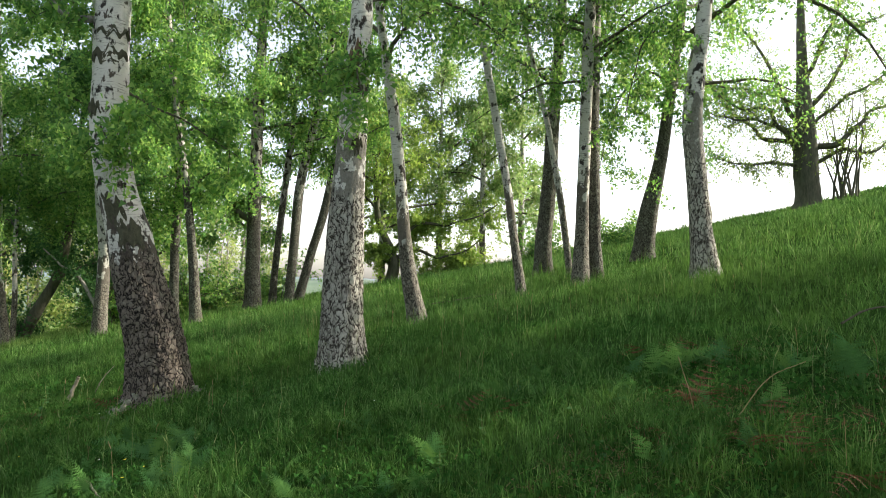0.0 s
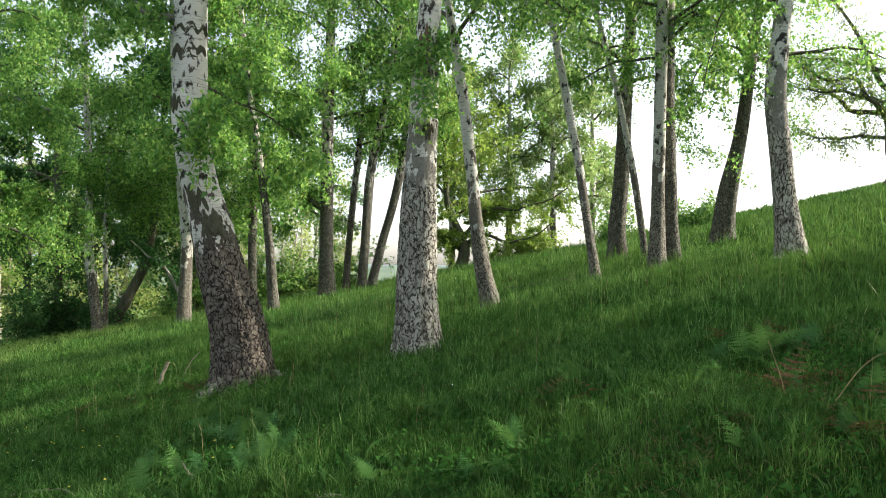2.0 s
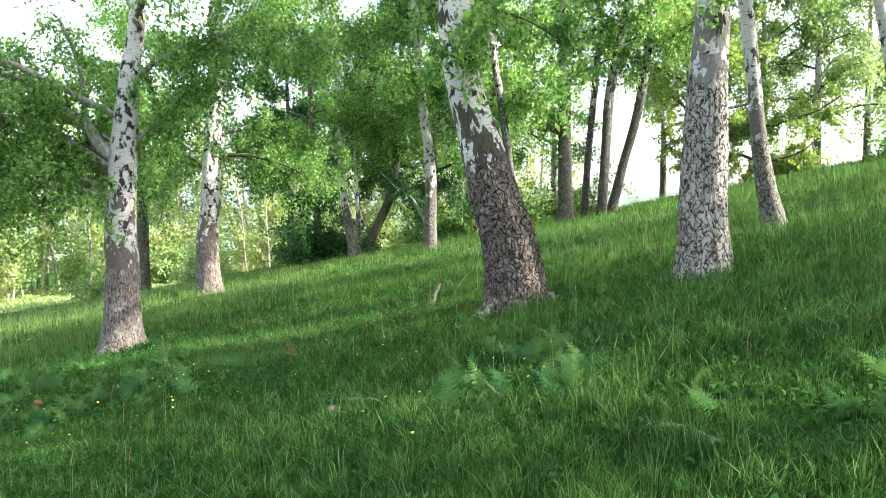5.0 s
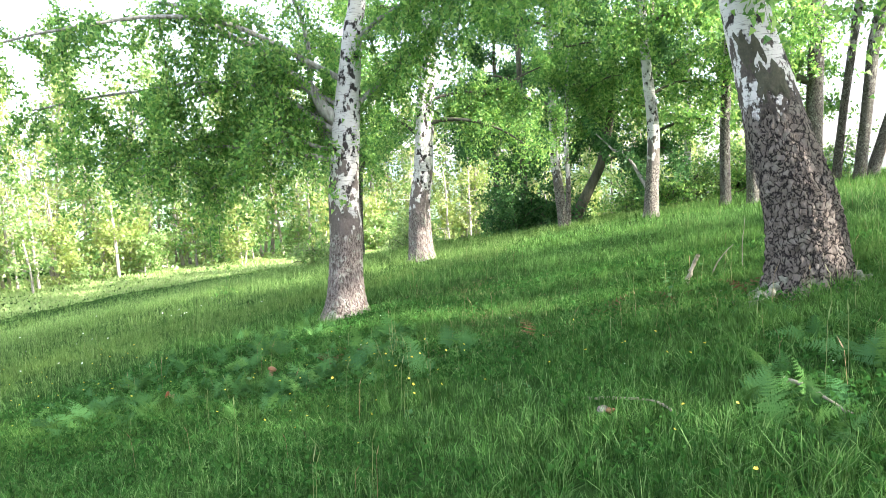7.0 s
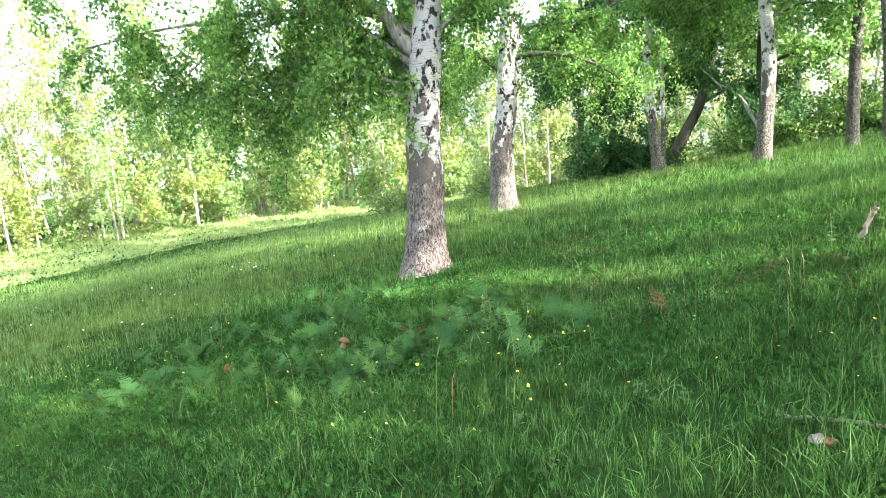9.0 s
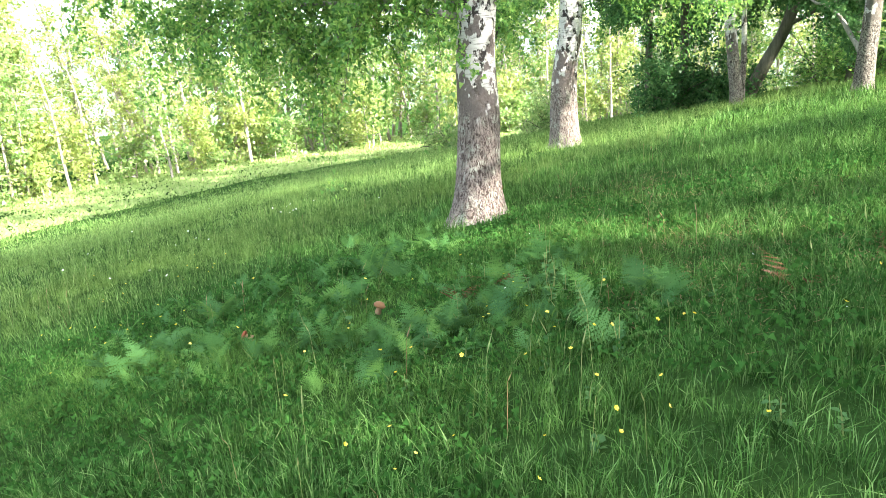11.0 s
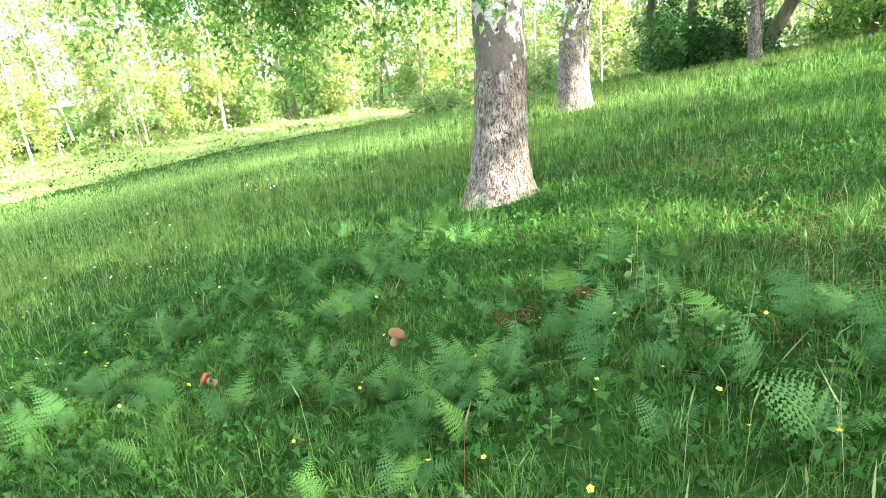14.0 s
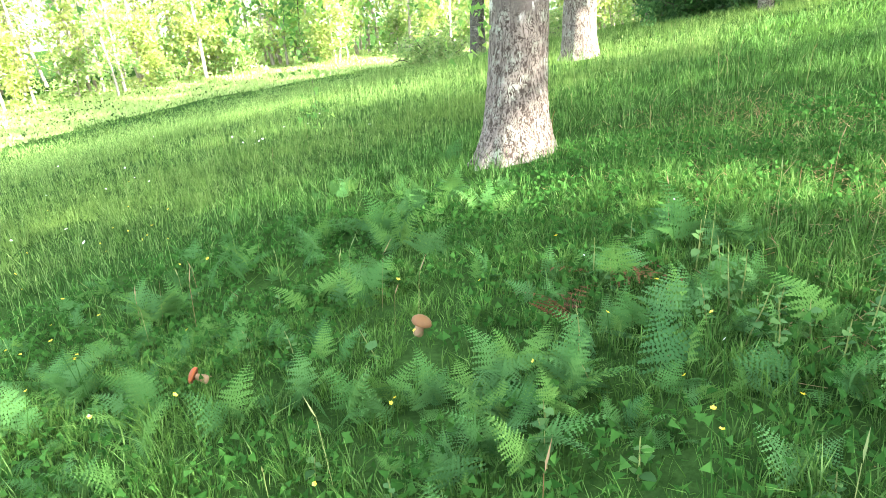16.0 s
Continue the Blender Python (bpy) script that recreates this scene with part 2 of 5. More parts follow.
CAP = simple("mushroom_cap_brown", (0.14, 0.070, 0.028), (0.20, 0.105, 0.045), 25, 0.6, 0.1)
CAP_RUST = simple("mushroom_cap_rust", (0.20, 0.055, 0.018), (0.28, 0.085, 0.03), 25, 0.6, 0.1)
STEM = simple("mushroom_stem", (0.22, 0.13, 0.065), (0.30, 0.19, 0.11), 40, 0.8, 0.2)
DEADWOOD = plain_bark("dead_wood", (0.17, 0.14, 0.10), (0.38, 0.33, 0.26), 18.0)
LICHEN = plain_bark("lichen_root", (0.07, 0.06, 0.045), (0.30, 0.30, 0.24), 22.0, (1, 1, 1))
PALE = simple("pale_fungus", (0.12, 0.09, 0.075), (0.34, 0.31, 0.28), 16, 0.85, 0.5)
# Distance haze is painted into the greyed, bluish colours of both ridges.
HILL = simple("haze_tinted_wooded_hill", (0.10, 0.15, 0.10), (0.15, 0.20, 0.13), 0.09, 1.0, 0.0)
MOUNTAIN = simple("haze_tinted_mountain", (0.13, 0.175, 0.185), (0.165, 0.21, 0.21), 0.01, 1.0, 0.0)


# ---- mesh helpers ----
def mesh_np(name, verts, faces, mat, smooth=True):
    """verts (n,3); faces: list of integer arrays of equal width (m,k)."""
    me = bpy.data.meshes.new(name)
    verts = np.asarray(verts, np.float32)
    faces = [np.asarray(f, np.int32) for f in faces if len(f)]
    me.vertices.add(len(verts))
    me.vertices.foreach_set("co", verts.ravel())
    loops = np.concatenate([f.ravel() for f in faces])
    totals = np.concatenate([np.full(len(f), f.shape[1], np.int32) for f in faces])
    starts = np.concatenate([[0], np.cumsum(totals)[:-1]]).astype(np.int32)
    me.loops.add(len(loops))
    me.loops.foreach_set("vertex_index", loops)
    me.polygons.add(len(totals))
    me.polygons.foreach_set("loop_start", starts)
    me.polygons.foreach_set("loop_total", totals)
    me.polygons.foreach_set("use_smooth", np.full(len(totals), smooth))
    me.materials.append(mat)
    me.update(calc_edges=True)
    return me


def part_np(name, verts, faces, mat, parent=None, label="", smooth=True):
    ob = new(name, mesh_np(name, verts, faces, mat, smooth))
    if parent:
        ob.parent = parent
    if label:
        ob["label"] = label
    return ob


def thing(name, at, label, category, group="", kind=""):
    e = new(name)
    e.empty_display_size = 0.2
    e.matrix_world = Matrix.Translation(at)
    return tagged(e, label, category, group, kind)


def join(chunks):
    """Joins (verts, faces) pieces with the same face width."""
    vs, fs, k = [], [], 0
    for v, f in chunks:
        vs.append(v)
        fs.append(np.asarray(f) + k)
        k += len(v)
    return np.concatenate(vs), np.concatenate(fs)


def spline(points, n):
    """Catmull-Rom through rows of any width."""
    p = np.asarray(points, float)
    p = np.vstack([2 * p[0] - p[1], p, 2 * p[-1] - p[-2]])
    seg = len(p) - 3
    u = np.linspace(0, seg, n)
    i = np.minimum(u.astype(int), seg - 1)
    f = (u - i)[:, None]
    a, b, c, d = p[i], p[i + 1], p[i + 2], p[i + 3]
    return 0.5 * (2 * b + (c - a) * f + (2 * a - 5 * b + 4 * c - d) * f ** 2 + (3 * b - a - 3 * c + d) * f ** 3)


def tube(path, radii, sides=6, cap=True):
    """A tube along path (n,3) with radii (n,)."""
    path, radii = np.asarray(path, float), np.asarray(radii, float)
    t = np.gradient(path, axis=0)
    t /= np.linalg.norm(t, axis=1)[:, None] + 1e-9
    ref = np.where(np.abs(t[:, 2:3]) > 0.9, np.array([[1.0, 0, 0]]), np.array([[0, 0, 1.0]]))
    if np.abs(t[:, 2]).max() > 0.9 and np.abs(t[:, 2]).min() < 0.9:
        ref = np.tile(np.array([[0.31, 0.95, 0.05]]), (len(path), 1))
    a = np.cross(t, ref)
    a /= np.linalg.norm(a, axis=1)[:, None] + 1e-9
    b = np.cross(t, a)
    ang = np.linspace(0, 2 * np.pi, sides, endpoint=False)
    v = path[:, None] + radii[:, None, None] * (np.cos(ang)[None, :, None] * a[:, None] + np.sin(ang)[None, :, None] * b[:, None])
    n = len(path)
    i, j = np.meshgrid(np.arange(n - 1), np.arange(sides), indexing="ij")
    j2 = (j + 1) % sides
    f = np.stack([i * sides + j, i * sides + j2, (i + 1) * sides + j2, (i + 1) * sides + j], -1).reshape(-1, 4)
    return v.reshape(-1, 3), f


def cells(u, v, period, seed):
    """Distance to the edge between jittered cells on a wrapped sheet, 0 at the crack."""
    g = np.random.default_rng(seed)
    jit = g.random((period, 400, 2)) * 0.8 + 0.1
    iu, iv = np.floor(u).astype(int), np.floor(v).astype(int)
    best = np.full(u.shape, 9.0)
    second = np.full(u.shape, 9.0)
    for du in (-1, 0, 1):
        for dv in (-1, 0, 1):
            cu, cv = iu + du, iv + dv
            q = jit[cu % period, cv % 400]
            d = np.hypot(cu + q[..., 0] - u, cv + q[..., 1] - v)
            second = np.where(d < best, best, np.minimum(second, d))
            best = np.minimum(best, d)
    return second - best


def ground(x, y):
    x, y = np.asarray(x, float), np.asarray(y, float)
    xc, yc = np.clip(x, -18, 26), np.clip(y, -8, 33)
    z = -0.168 + 0.1485 * xc + 0.1233 * yc + (0.0126 * xc * xc + 0.0081 * xc * yc - 0.0202 * yc * yc) / 10
    west = np.maximum(0, -18 - x)
    z = z - 2.7 * (1 - np.exp(-(west / 12.0) ** 1.15))
    z = z - 0.10 * np.maximum(0, y - 33) - 0.05 * np.maximum(0, x - 30) - 0.05 * np.maximum(0, -8 - y)
    z = z + 0.025 * np.sin(1.7 * x + 0.6 * y) * np.sin(1.3 * y - 0.4 * x) + 0.012 * np.sin(4.1 * x + 1.0) * np.sin(3.7 * y)
    far = np.clip((np.hypot(x, y - 8) - 55) / 80, 0, 1)
    return z * (1 - far) - 9.0 * far


def gz(x, y):
    return float(ground(x, y))


# ---- trees ----
def leaf_blades(centres, size, g, hang=0.6, width=0.42):
    """Three-cornered birch leaves at the centres."""
    n = len(centres)
    a = g.normal(size=(n, 3))
    a[:, 2] -= hang * 1.6
    a /= np.linalg.norm(a, axis=1)[:, None]
    b = np.cross(a, g.normal(size=(n, 3)))
    b /= np.linalg.norm(b, axis=1)[:, None] + 1e-9
    s = (size * (0.65 + 0.7 * g.random(n)))[:, None]
    root = centres - a * s * 0.5
    v = np.stack([root + b * s * width, centres + a * s * 0.65, root - b * s * width], 1).reshape(-1, 3)
    return v, np.arange(3 * n).reshape(-1, 3)


def bough(start, direction, length, radius, g, droop=0.5, n=7, wiggle=0.12):
    """A bending branch: (path, radii)."""
    d = np.array(direction, float)
    d /= np.linalg.norm(d)
    pts, step = [np.array(start, float)], length / (n - 1)
    for k in range(n - 1):
        d = d + g.normal(size=3) * wiggle + np.array([0, 0, -droop * (k + 1) / n * 0.45])
        d /= np.linalg.norm(d)
        pts.append(pts[-1] + d * step)
    return np.array(pts), radius * np.linspace(1, 0.18, n)


def crown_of(owner, axis, height, low, spread, leaves, g, leaf_mat, leaf=0.055, limbs=12, limb_mat=None, lean=(0, 0), droop=0.9, strands=14, clear=7.0, sides=5):
    """Limbs, hanging twigs and leaves round a trunk axis (callable: height to a point)."""
    limb_mat = limb_mat or BARK_TWIG
    twigs, spots = [], []
    for k in range(limbs):
        f = (k + g.random()) / limbs
        h = low + 0.6 + f * (height - low - 1.0)
        az = 2.399 * k + g.normal() * 0.4
        reach = spread * (1.0 - 0.55 * f) * (0.75 + 0.5 * g.random())
        d = np.array([math.cos(az) + lean[0], math.sin(az) + lean[1], 0.55 + 0.5 * f])
        path, rad = bough(axis(h), d, reach, 0.012 + 0.016 * reach, g, droop * 0.8)
        v, fc = tube(path, rad, sides)
        part_np("limb", v, [fc], limb_mat, owner)
        for s in range(strands):
            u = 0.25 + 0.75 * (s + g.random()) / strands
            p = spline(path, 24)[min(23, int(u * 23))]
            dd = g.normal(size=3) * 0.8 + np.array([d[0] * 0.5, d[1] * 0.5, -0.1])
            ln = (0.5 + 0.9 * g.random()) * (0.35 + 0.2 * spread)
            tp, tr = bough(p, dd, ln, 0.007, g, droop * 1.7, 4, 0.16)
            twigs.append(tube(tp, tr, 3))
            spots.append((tp, h))
            for q in range(2):
                st = tp[g.integers(1, 3)]
                t2, r2 = bough(st, g.normal(size=3) + np.array([0, 0, -0.3]), ln * 0.6, 0.004, g, droop * 1.8, 3, 0.2)
                if q:
                    twigs.append(tube(t2, r2, 3))
                spots.append((t2, h))
    v, fc = join(twigs)
    tagged(part_np("twig_work", v, [fc], BARK_TWIG, owner), kind="stuff")
    per = max(3, int(leaves * 1.75) // max(1, len(spots)))
    cs, sz = [], []
    for tp, h in spots:
        high = tp[0][2] > clear
        m = max(2, per // 6) if high else per
        dense = spline(tp, 40)
        c = dense[g.integers(4, 40, m)] + g.normal(size=(m, 3)) * (0.22 if high else 0.12)
        cs.append(c)
        sz.append(np.full(m, leaf * (2.3 if high else 1.0)))
    v, fc = leaf_blades(np.concatenate(cs), np.concatenate(sz), g)
    tagged(part_np("crown", v, [fc], leaf_mat, owner, smooth=False), kind="stuff")


def trunk_of(owner, pts, top, bark, sides=24, rings=70, crack=0.0, crack_top=2.0, flare=0.35, seed=1, name="trunk"):
    """A trunk through (dx, dy, dz, radius) rows, going on to the top."""
    p = np.array(pts, float)
    last, prev = p[-1], p[-2]
    d = (last[:3] - prev[:3]) / max(0.1, last[2] - prev[2])
    extra = []
    for k in (0.35, 0.7, 1.0):
        dz = (top - last[2]) * k
        extra.append([last[0] + d[0] * dz * 0.7, last[1] + d[1] * dz * 0.7, last[2] + dz, last[3] * (1 - k) + 0.015 * k])
    full = np.vstack([[p[0][0], p[0][1], p[0][2] - 0.35, p[0][3] * 1.12], p, extra])
    nlow = int(rings * 0.75)
    fine = spline(full, 400)
    zz = np.concatenate([np.linspace(fine[0, 2], min(5.0, top * 0.7), nlow), np.linspace(min(5.0, top * 0.7), top, rings - nlow + 1)[1:]])
    line = np.stack([np.interp(zz, fine[:, 2], fine[:, c]) for c in range(4)], 1)
    ang = np.linspace(0, 2 * np.pi, sides, endpoint=False)
    A, Z = np.meshgrid(ang, zz)
    g = np.random.default_rng(seed)
    ph = g.random(6) * 6.28
    r = line[:, 3][:, None] * (1 + 0.035 * np.sin(2 * A + ph[0] + Z * 0.9) + 0.03 * np.sin(3 * A + ph[1] - Z * 1.3) + 0.02 * np.sin(Z * 5 + ph[2] + A))
    r = r * (1 + flare * np.exp(-np.maximum(Z + 0.05, 0) / 0.13) * (0.45 + 0.55 * np.sin(5 * A + ph[3]) ** 2))
    if crack:
        per = max(8, int(round(2 * np.pi * line[0, 3] / 0.062)))
        wob = 0.35 * np.sin(Z * 9 + ph[4] + 2 * A) + 0.3 * np.sin(Z * 23 + 3 * A)
        e = cells(A / (2 * np.pi) * per + wob, Z / 0.105 + 40 + 0.3 * np.sin(7 * A), per, seed)
        e2 = cells(A / (2 * np.pi) * per * 2, Z / 0.05 + 40, per * 2, seed + 5)
        mask = np.clip((crack_top - Z + 0.5 * np.sin(3 * A + ph[5])) / 0.5, 0, 1)
        r = r + crack * mask * (np.clip(e * 2.6, 0, 1) - 0.7 + 0.3 * np.clip(e2 * 2, 0, 1))
    v = np.stack([line[:, 0][:, None] + r * np.cos(A), line[:, 1][:, None] + r * np.sin(A), Z], -1).reshape(-1, 3)
    i, j = np.meshgrid(np.arange(len(zz) - 1), np.arange(sides), indexing="ij")
    j2 = (j + 1) % sides
    f = np.stack([i * sides + j, i * sides + j2, (i + 1) * sides + j2, (i + 1) * sides + j], -1).reshape(-1, 4)
    part_np(name, v, [f], bark, owner)
    return lambda h: np.array([np.interp(h, line[:, 2], line[:, c]) for c in range(3)])


def own_limb(owner, pts, r0, r1, mat, g=None, sides=8, leaves=0, leaf_mat=None, leaf=0.055, twigs_n=10, hang=1.2, length=0.8, twig_r=.006):
    """A limb through chosen points, with hanging leafy twigs."""
    path = spline(pts, 6 * len(pts))
    bend = np.random.default_rng(len(path) + int(r0 * 1000)).normal(size=(len(pts) * 2, 3)) * r0 * .8
    bend[0] = 0
    path = path + spline(bend, len(path))
    v, f = tube(path, np.linspace(r0, r1, len(path)), sides)
    part_np("limb", v, [f], mat, owner)
    if not leaves:
        return
    chunks, cs = [], []
    for k in range(twigs_n):
        u = 0.2 + 0.8 * (k + g.random()) / twigs_n
        p = path[min(len(path) - 1, int(u * len(path)))]
        tp, tr = bough(p, g.normal(size=3) * 0.9 + np.array([0, 0, -0.2]), length * (0.5 + g.random()), twig_r, g, hang, 7, 0.15)
        chunks.append(tube(tp, tr, 3))
        m = int(leaves * 2.6) // twigs_n
        cs.append(spline(tp, 40)[g.integers(3, 40, m)] + g.normal(size=(m, 3)) * 0.08)
        t2, r2 = bough(tp[2], g.normal(size=3), length * 0.5, twig_r * .7, g, hang, 5, 0.2)
        chunks.append(tube(t2, r2, 3))
        cs.append(spline(t2, 40)[g.integers(3, 40, m // 2)] + g.normal(size=(m // 2, 3)) * 0.05)
    v, f = join(chunks)
    tagged(part_np("twig_work", v, [f], BARK_TWIG, owner), kind="stuff")
    v, f = leaf_blades(np.concatenate(cs), leaf, g)
    tagged(part_np("leafy_spray", v, [f], leaf_mat, owner, smooth=False), kind="stuff")


def bark_scar(owner, axis, height, azimuth, wide, tall, radius, mat, seed, label):
    """A ragged patch of torn or corky bark, lying proud on a trunk."""
    g = np.random.default_rng(seed)
    nu, nv = 22, 12
    u, v = np.meshgrid(np.linspace(-1, 1, nu), np.linspace(-1, 1, nv))
    edge = 1 - np.clip(np.abs(u) ** 2.2 + np.abs(v) ** 2.2, 0, 1)
    ang = radians(azimuth) + u * wide * (1 + .12 * np.sin(v * 5 + seed))
    z = height + v * tall * (1 + .3 * np.sin(u * 4 + seed)) + .04 * np.sin(u * 9 + seed)
    r = radius * .97 + (.012 + .014 * g.random(u.shape)) * np.minimum(1, edge * 4)
    c = np.stack([axis(h) for h in z.ravel()]).reshape(nv, nu, 3)
    p = np.stack([c[..., 0] + r * np.cos(ang), c[..., 1] + r * np.sin(ang), z], -1).reshape(-1, 3)
    i, j = np.meshgrid(np.arange(nv - 1), np.arange(nu - 1), indexing="ij")
    f = np.stack([i * nu + j, i * nu + j + 1, (i + 1) * nu + j + 1, (i + 1) * nu + j], -1).reshape(-1, 4)
    part_np("bark_scar", p, [f], mat, owner, label)


GROVE = "birches of the grove"


def birch(x, y, pts, top, bark, label, low=3.0, spread=2.2, leaves=9000, leaf_mat=None, limbs=11, seed=1, crack=0.0, crack_top=2.0, sides=20, rings=60, flare=0.35, leaf=0.053, lean=(0, 0), droop=0.9, clear=7.0, name="birch_tree", category="tree"):
    g = np.random.default_rng(seed)
    t = thing(name, (x, y, gz(x, y)), label, category, GROVE)
    axis = trunk_of(t, pts, top, bark, sides, rings, crack, crack_top, flare, seed)
    crown_of(t, axis, top, low, spread, leaves, g, leaf_mat or LEAF_BIRCH, leaf, limbs, lean=lean, droop=droop, clear=clear)
    return t, axis, g


# the leaning birch with the brown cracked base
t, ax, g = birch(-2.96, 7.49, [(0, 0, 0, .315), (-.07, -.03, .61, .285), (-.18, -.05, 1.06, .262), (-.3, -.07, 1.51, .232), (-.38, -.08, 1.84, .22), (-.49, -.1, 2.28, .2), (-.56, -.13, 2.94, .197), (-.53, -.16, 3.59, .182), (-.5, -.19, 4.25, .175)], 12.0, BARK_BROWN,
      "leaning birch with dark cracked brown bark below white trunk", 3.6, 2.6, 9000, seed=11, crack=0.03, crack_top=1.9, sides=120, rings=260, flare=0.4, clear=6.0)
bark_scar(t, ax, 3.60, -75, 1.15, .085, .181, BARK_SCAR, 1, "dark corky bark scar")
bark_scar(t, ax, 3.84, -60, 1.0, .035, .180, BARK_SCAR, 2, "dark corky bark scar")
bark_scar(t, ax, 3.05, -110, .45, .06, .196, BARK_SCAR, 3, "dark corky bark scar")
bark_scar(t, ax, 2.02, -85, .5, .12, .212, BARK_SCAR, 4, "dark corky bark scar")
bark_scar(t, ax, 1.75, -60, .6, .14, .224, BARK_SCAR, 5, "dark corky bark scar")
own_limb(t, [ax(3.9), ax(3.9) + (-.5, -.1, .25), ax(3.9) + (-1.1, -.1, .75)], .05, .015, BARK_LIMB, g, 8, 500, LEAF_BIRCH)
own_limb(t, [ax(3.1), ax(3.1) + (.35, -.3, -.1), ax(3.1) + (.1, -.45, -.5)], .014, .004, BARK_TWIG, g, 5, 260, LEAF_BIRCH, twigs_n=6, length=.5)
own_limb(t, [ax(3.3), ax(3.3) + (.5, .3, -.2), ax(3.3) + (1.2, .6, -.6)], .02, .005, BARK_TWIG, g, 5, 500, LEAF_BIRCH, twigs_n=8)
# the straight birch with plated grey-white bark
t, ax, g = birch(-1.14, 8.02, [(0, 0, 0, .272), (.01, -.03, .63, .226), (.03, -.06, 1.33, .211), (.08, -.09, 2.14, .176), (.12, -.12, 2.81, .162), (.17, -.15, 3.48, .15), (.23, -.18, 4.15, .124)], 11.5, BARK_GREY,
      "straight birch with cracked grey and white plated bark", 3.4, 2.3, 8000, seed=12, crack=0.018, crack_top=3.0, sides=100, rings=220, clear=6.0)
bark_scar(t, ax, 3.42, -95, .5, .2, .150, BARK_WOUND, 6, "reddish-brown open bark wound")
bark_scar(t, ax, 3.1, -70, .35, .07, .156, BARK_SCAR, 7, "dark corky bark scar")
bark_scar(t, ax, 2.5, -60, .4, .09, .168, BARK_SCAR, 8, "dark corky bark scar")
own_limb(t, [ax(3.4), ax(3.4) + (.05, -.35, -.1), ax(3.4) + (.15, -.5, -.7)], .014, .004, BARK_TWIG, g, 5, 260, LEAF_BIRCH, twigs_n=7, length=.5)
birch(-.37, 10.72, [(0, 0, 0, .158), (-.13, -.03, .63, .128), (-.22, -.06, 1.42, .096), (-.27, -.09, 2.05, .088), (-.37, -.13, 3.09, .086), (-.57, -.2, 4.58, .064)], 8.5, BARK_SLIM, "slender curved birch with banded white bark", 3.0, 1.7, 6000, seed=13)
birch(1.31, 11.77, [(0, 0, 0, .094), (-.12, -.04, .9, .074), (-.24, -.08, 1.84, .068), (-.41, -.13, 2.88, .066), (-.57, -.17, 3.82, .061), (-.76, -.22, 4.95, .057)], 8.0, BARK_SLIM, "thin young birch leaning on the slope", 3.0, 1.6, 4500, seed=14, limbs=9)
birch(2.16, 15.18, [(0, 0, 0, .219), (.01, -.04, .83, .182), (.1, -.07, 1.68, .164), (.22, -.15, 3.5, .134), (.36, -.23, 5.2, .109), (.4, -.26, 5.93, .109)], 10.5, BARK_DARK, "old birch with swollen grey-brown trunk", 2.6, 2.4, 8000, seed=15, leaf=.065)
birch(2.5, 13.92, [(0, 0, 0, .067), (-.11, -.04, 1.0, .067), (-.26, -.09, 2.01, .067), (-.48, -.14, 3.23, .056), (-.81, -.2, 4.57, .05), (-.98, -.24, 5.46, .045)], 7.5, BARK_SLIM, "thin bent birch stem with pale bark", 3.2, 1.3, 3000, seed=16, limbs=7)
birch(2.41, 12.38, [(0, 0, 0, .169), (.03, -.04, 1.01, .119), (.08, -.11, 2.5, .099), (.13, -.17, 3.98, .099), (.18, -.22, 4.97, .089)], 10.0, BARK_SLIM, "birch with pale bark in a close pair", 3.0, 1.9, 6500, seed=17)
t, ax, g = birch(2.72, 12.62, [(0, 0, 0, .151), (-.03, -.04, .96, .125), (-.04, -.13, 2.97, .121), (.01, -.22, 4.99, .101)], 10.0, BARK_DARK, "birch with dark cracked bark in a close pair", 3.0, 1.9, 6500, seed=18, crack=.01, crack_top=2.5)
own_limb(t, [ax(3.5), ax(3.5) + (-.7, -.1, .0), ax(3.5) + (-1.4, -.2, -.3), ax(3.5) + (-2.1, -.3, -.75)], .028, .008, BARK_TWIG, g, 6, 260, LEAF_BIRCH, twigs_n=10, hang=.8, length=.7)
own_limb(t, [ax(4.5), ax(4.5) + (-1.0, -.1, .15), ax(4.5) + (-2.2, -.2, .2), ax(4.5) + (-3.4, -.3, .45)], .03, .008, BARK_TWIG, g, 6, 320, LEAF_BIRCH, twigs_n=12, hang=.8, length=.7)
own_limb(t, [ax(4.1), ax(4.1) + (.5, -.1, .2), ax(4.1) + (1.1, -.2, .1), ax(4.1) + (1.5, -.3, -.6)], .022, .006, BARK_TWIG, g, 6, 260, LEAF_BIRCH, twigs_n=9, hang=1.2, length=.8)
t, ax, g = birch(4.23, 14.92, [(0, 0, 0, .227), (.14, -.05, 1.08, .191), (.36, -.09, 2.03, .144), (.56, -.15, 3.35, .12), (.74, -.2, 4.54, .096), (.86, -.24, 5.5, .084)], 10.5, BARK_DARK, "birch leaning uphill with dark base", 2.8, 3.4, 9500, seed=19, leaf=.065, lean=(.35, -.1), limbs=13)
own_limb(t, [ax(3.6), ax(3.6) + (-.6, -.1, .3), ax(3.6) + (-1.2, -.2, -.4), ax(3.6) + (-1.6, -.3, -1.9)], .03, .006, BARK_TWIG, g, 6, 1100, LEAF_BIRCH, twigs_n=14, hang=1.6, length=1.2)
own_limb(t, [ax(4.2), ax(4.2) + (-.3, .2, .3), ax(4.2) + (.3, .3, -.3), ax(4.2) + (.6, .3, -1.9)], .025, .006, BARK_TWIG, g, 6, 600, LEAF_BIRCH, twigs_n=10, hang=1.6, length=1.1)
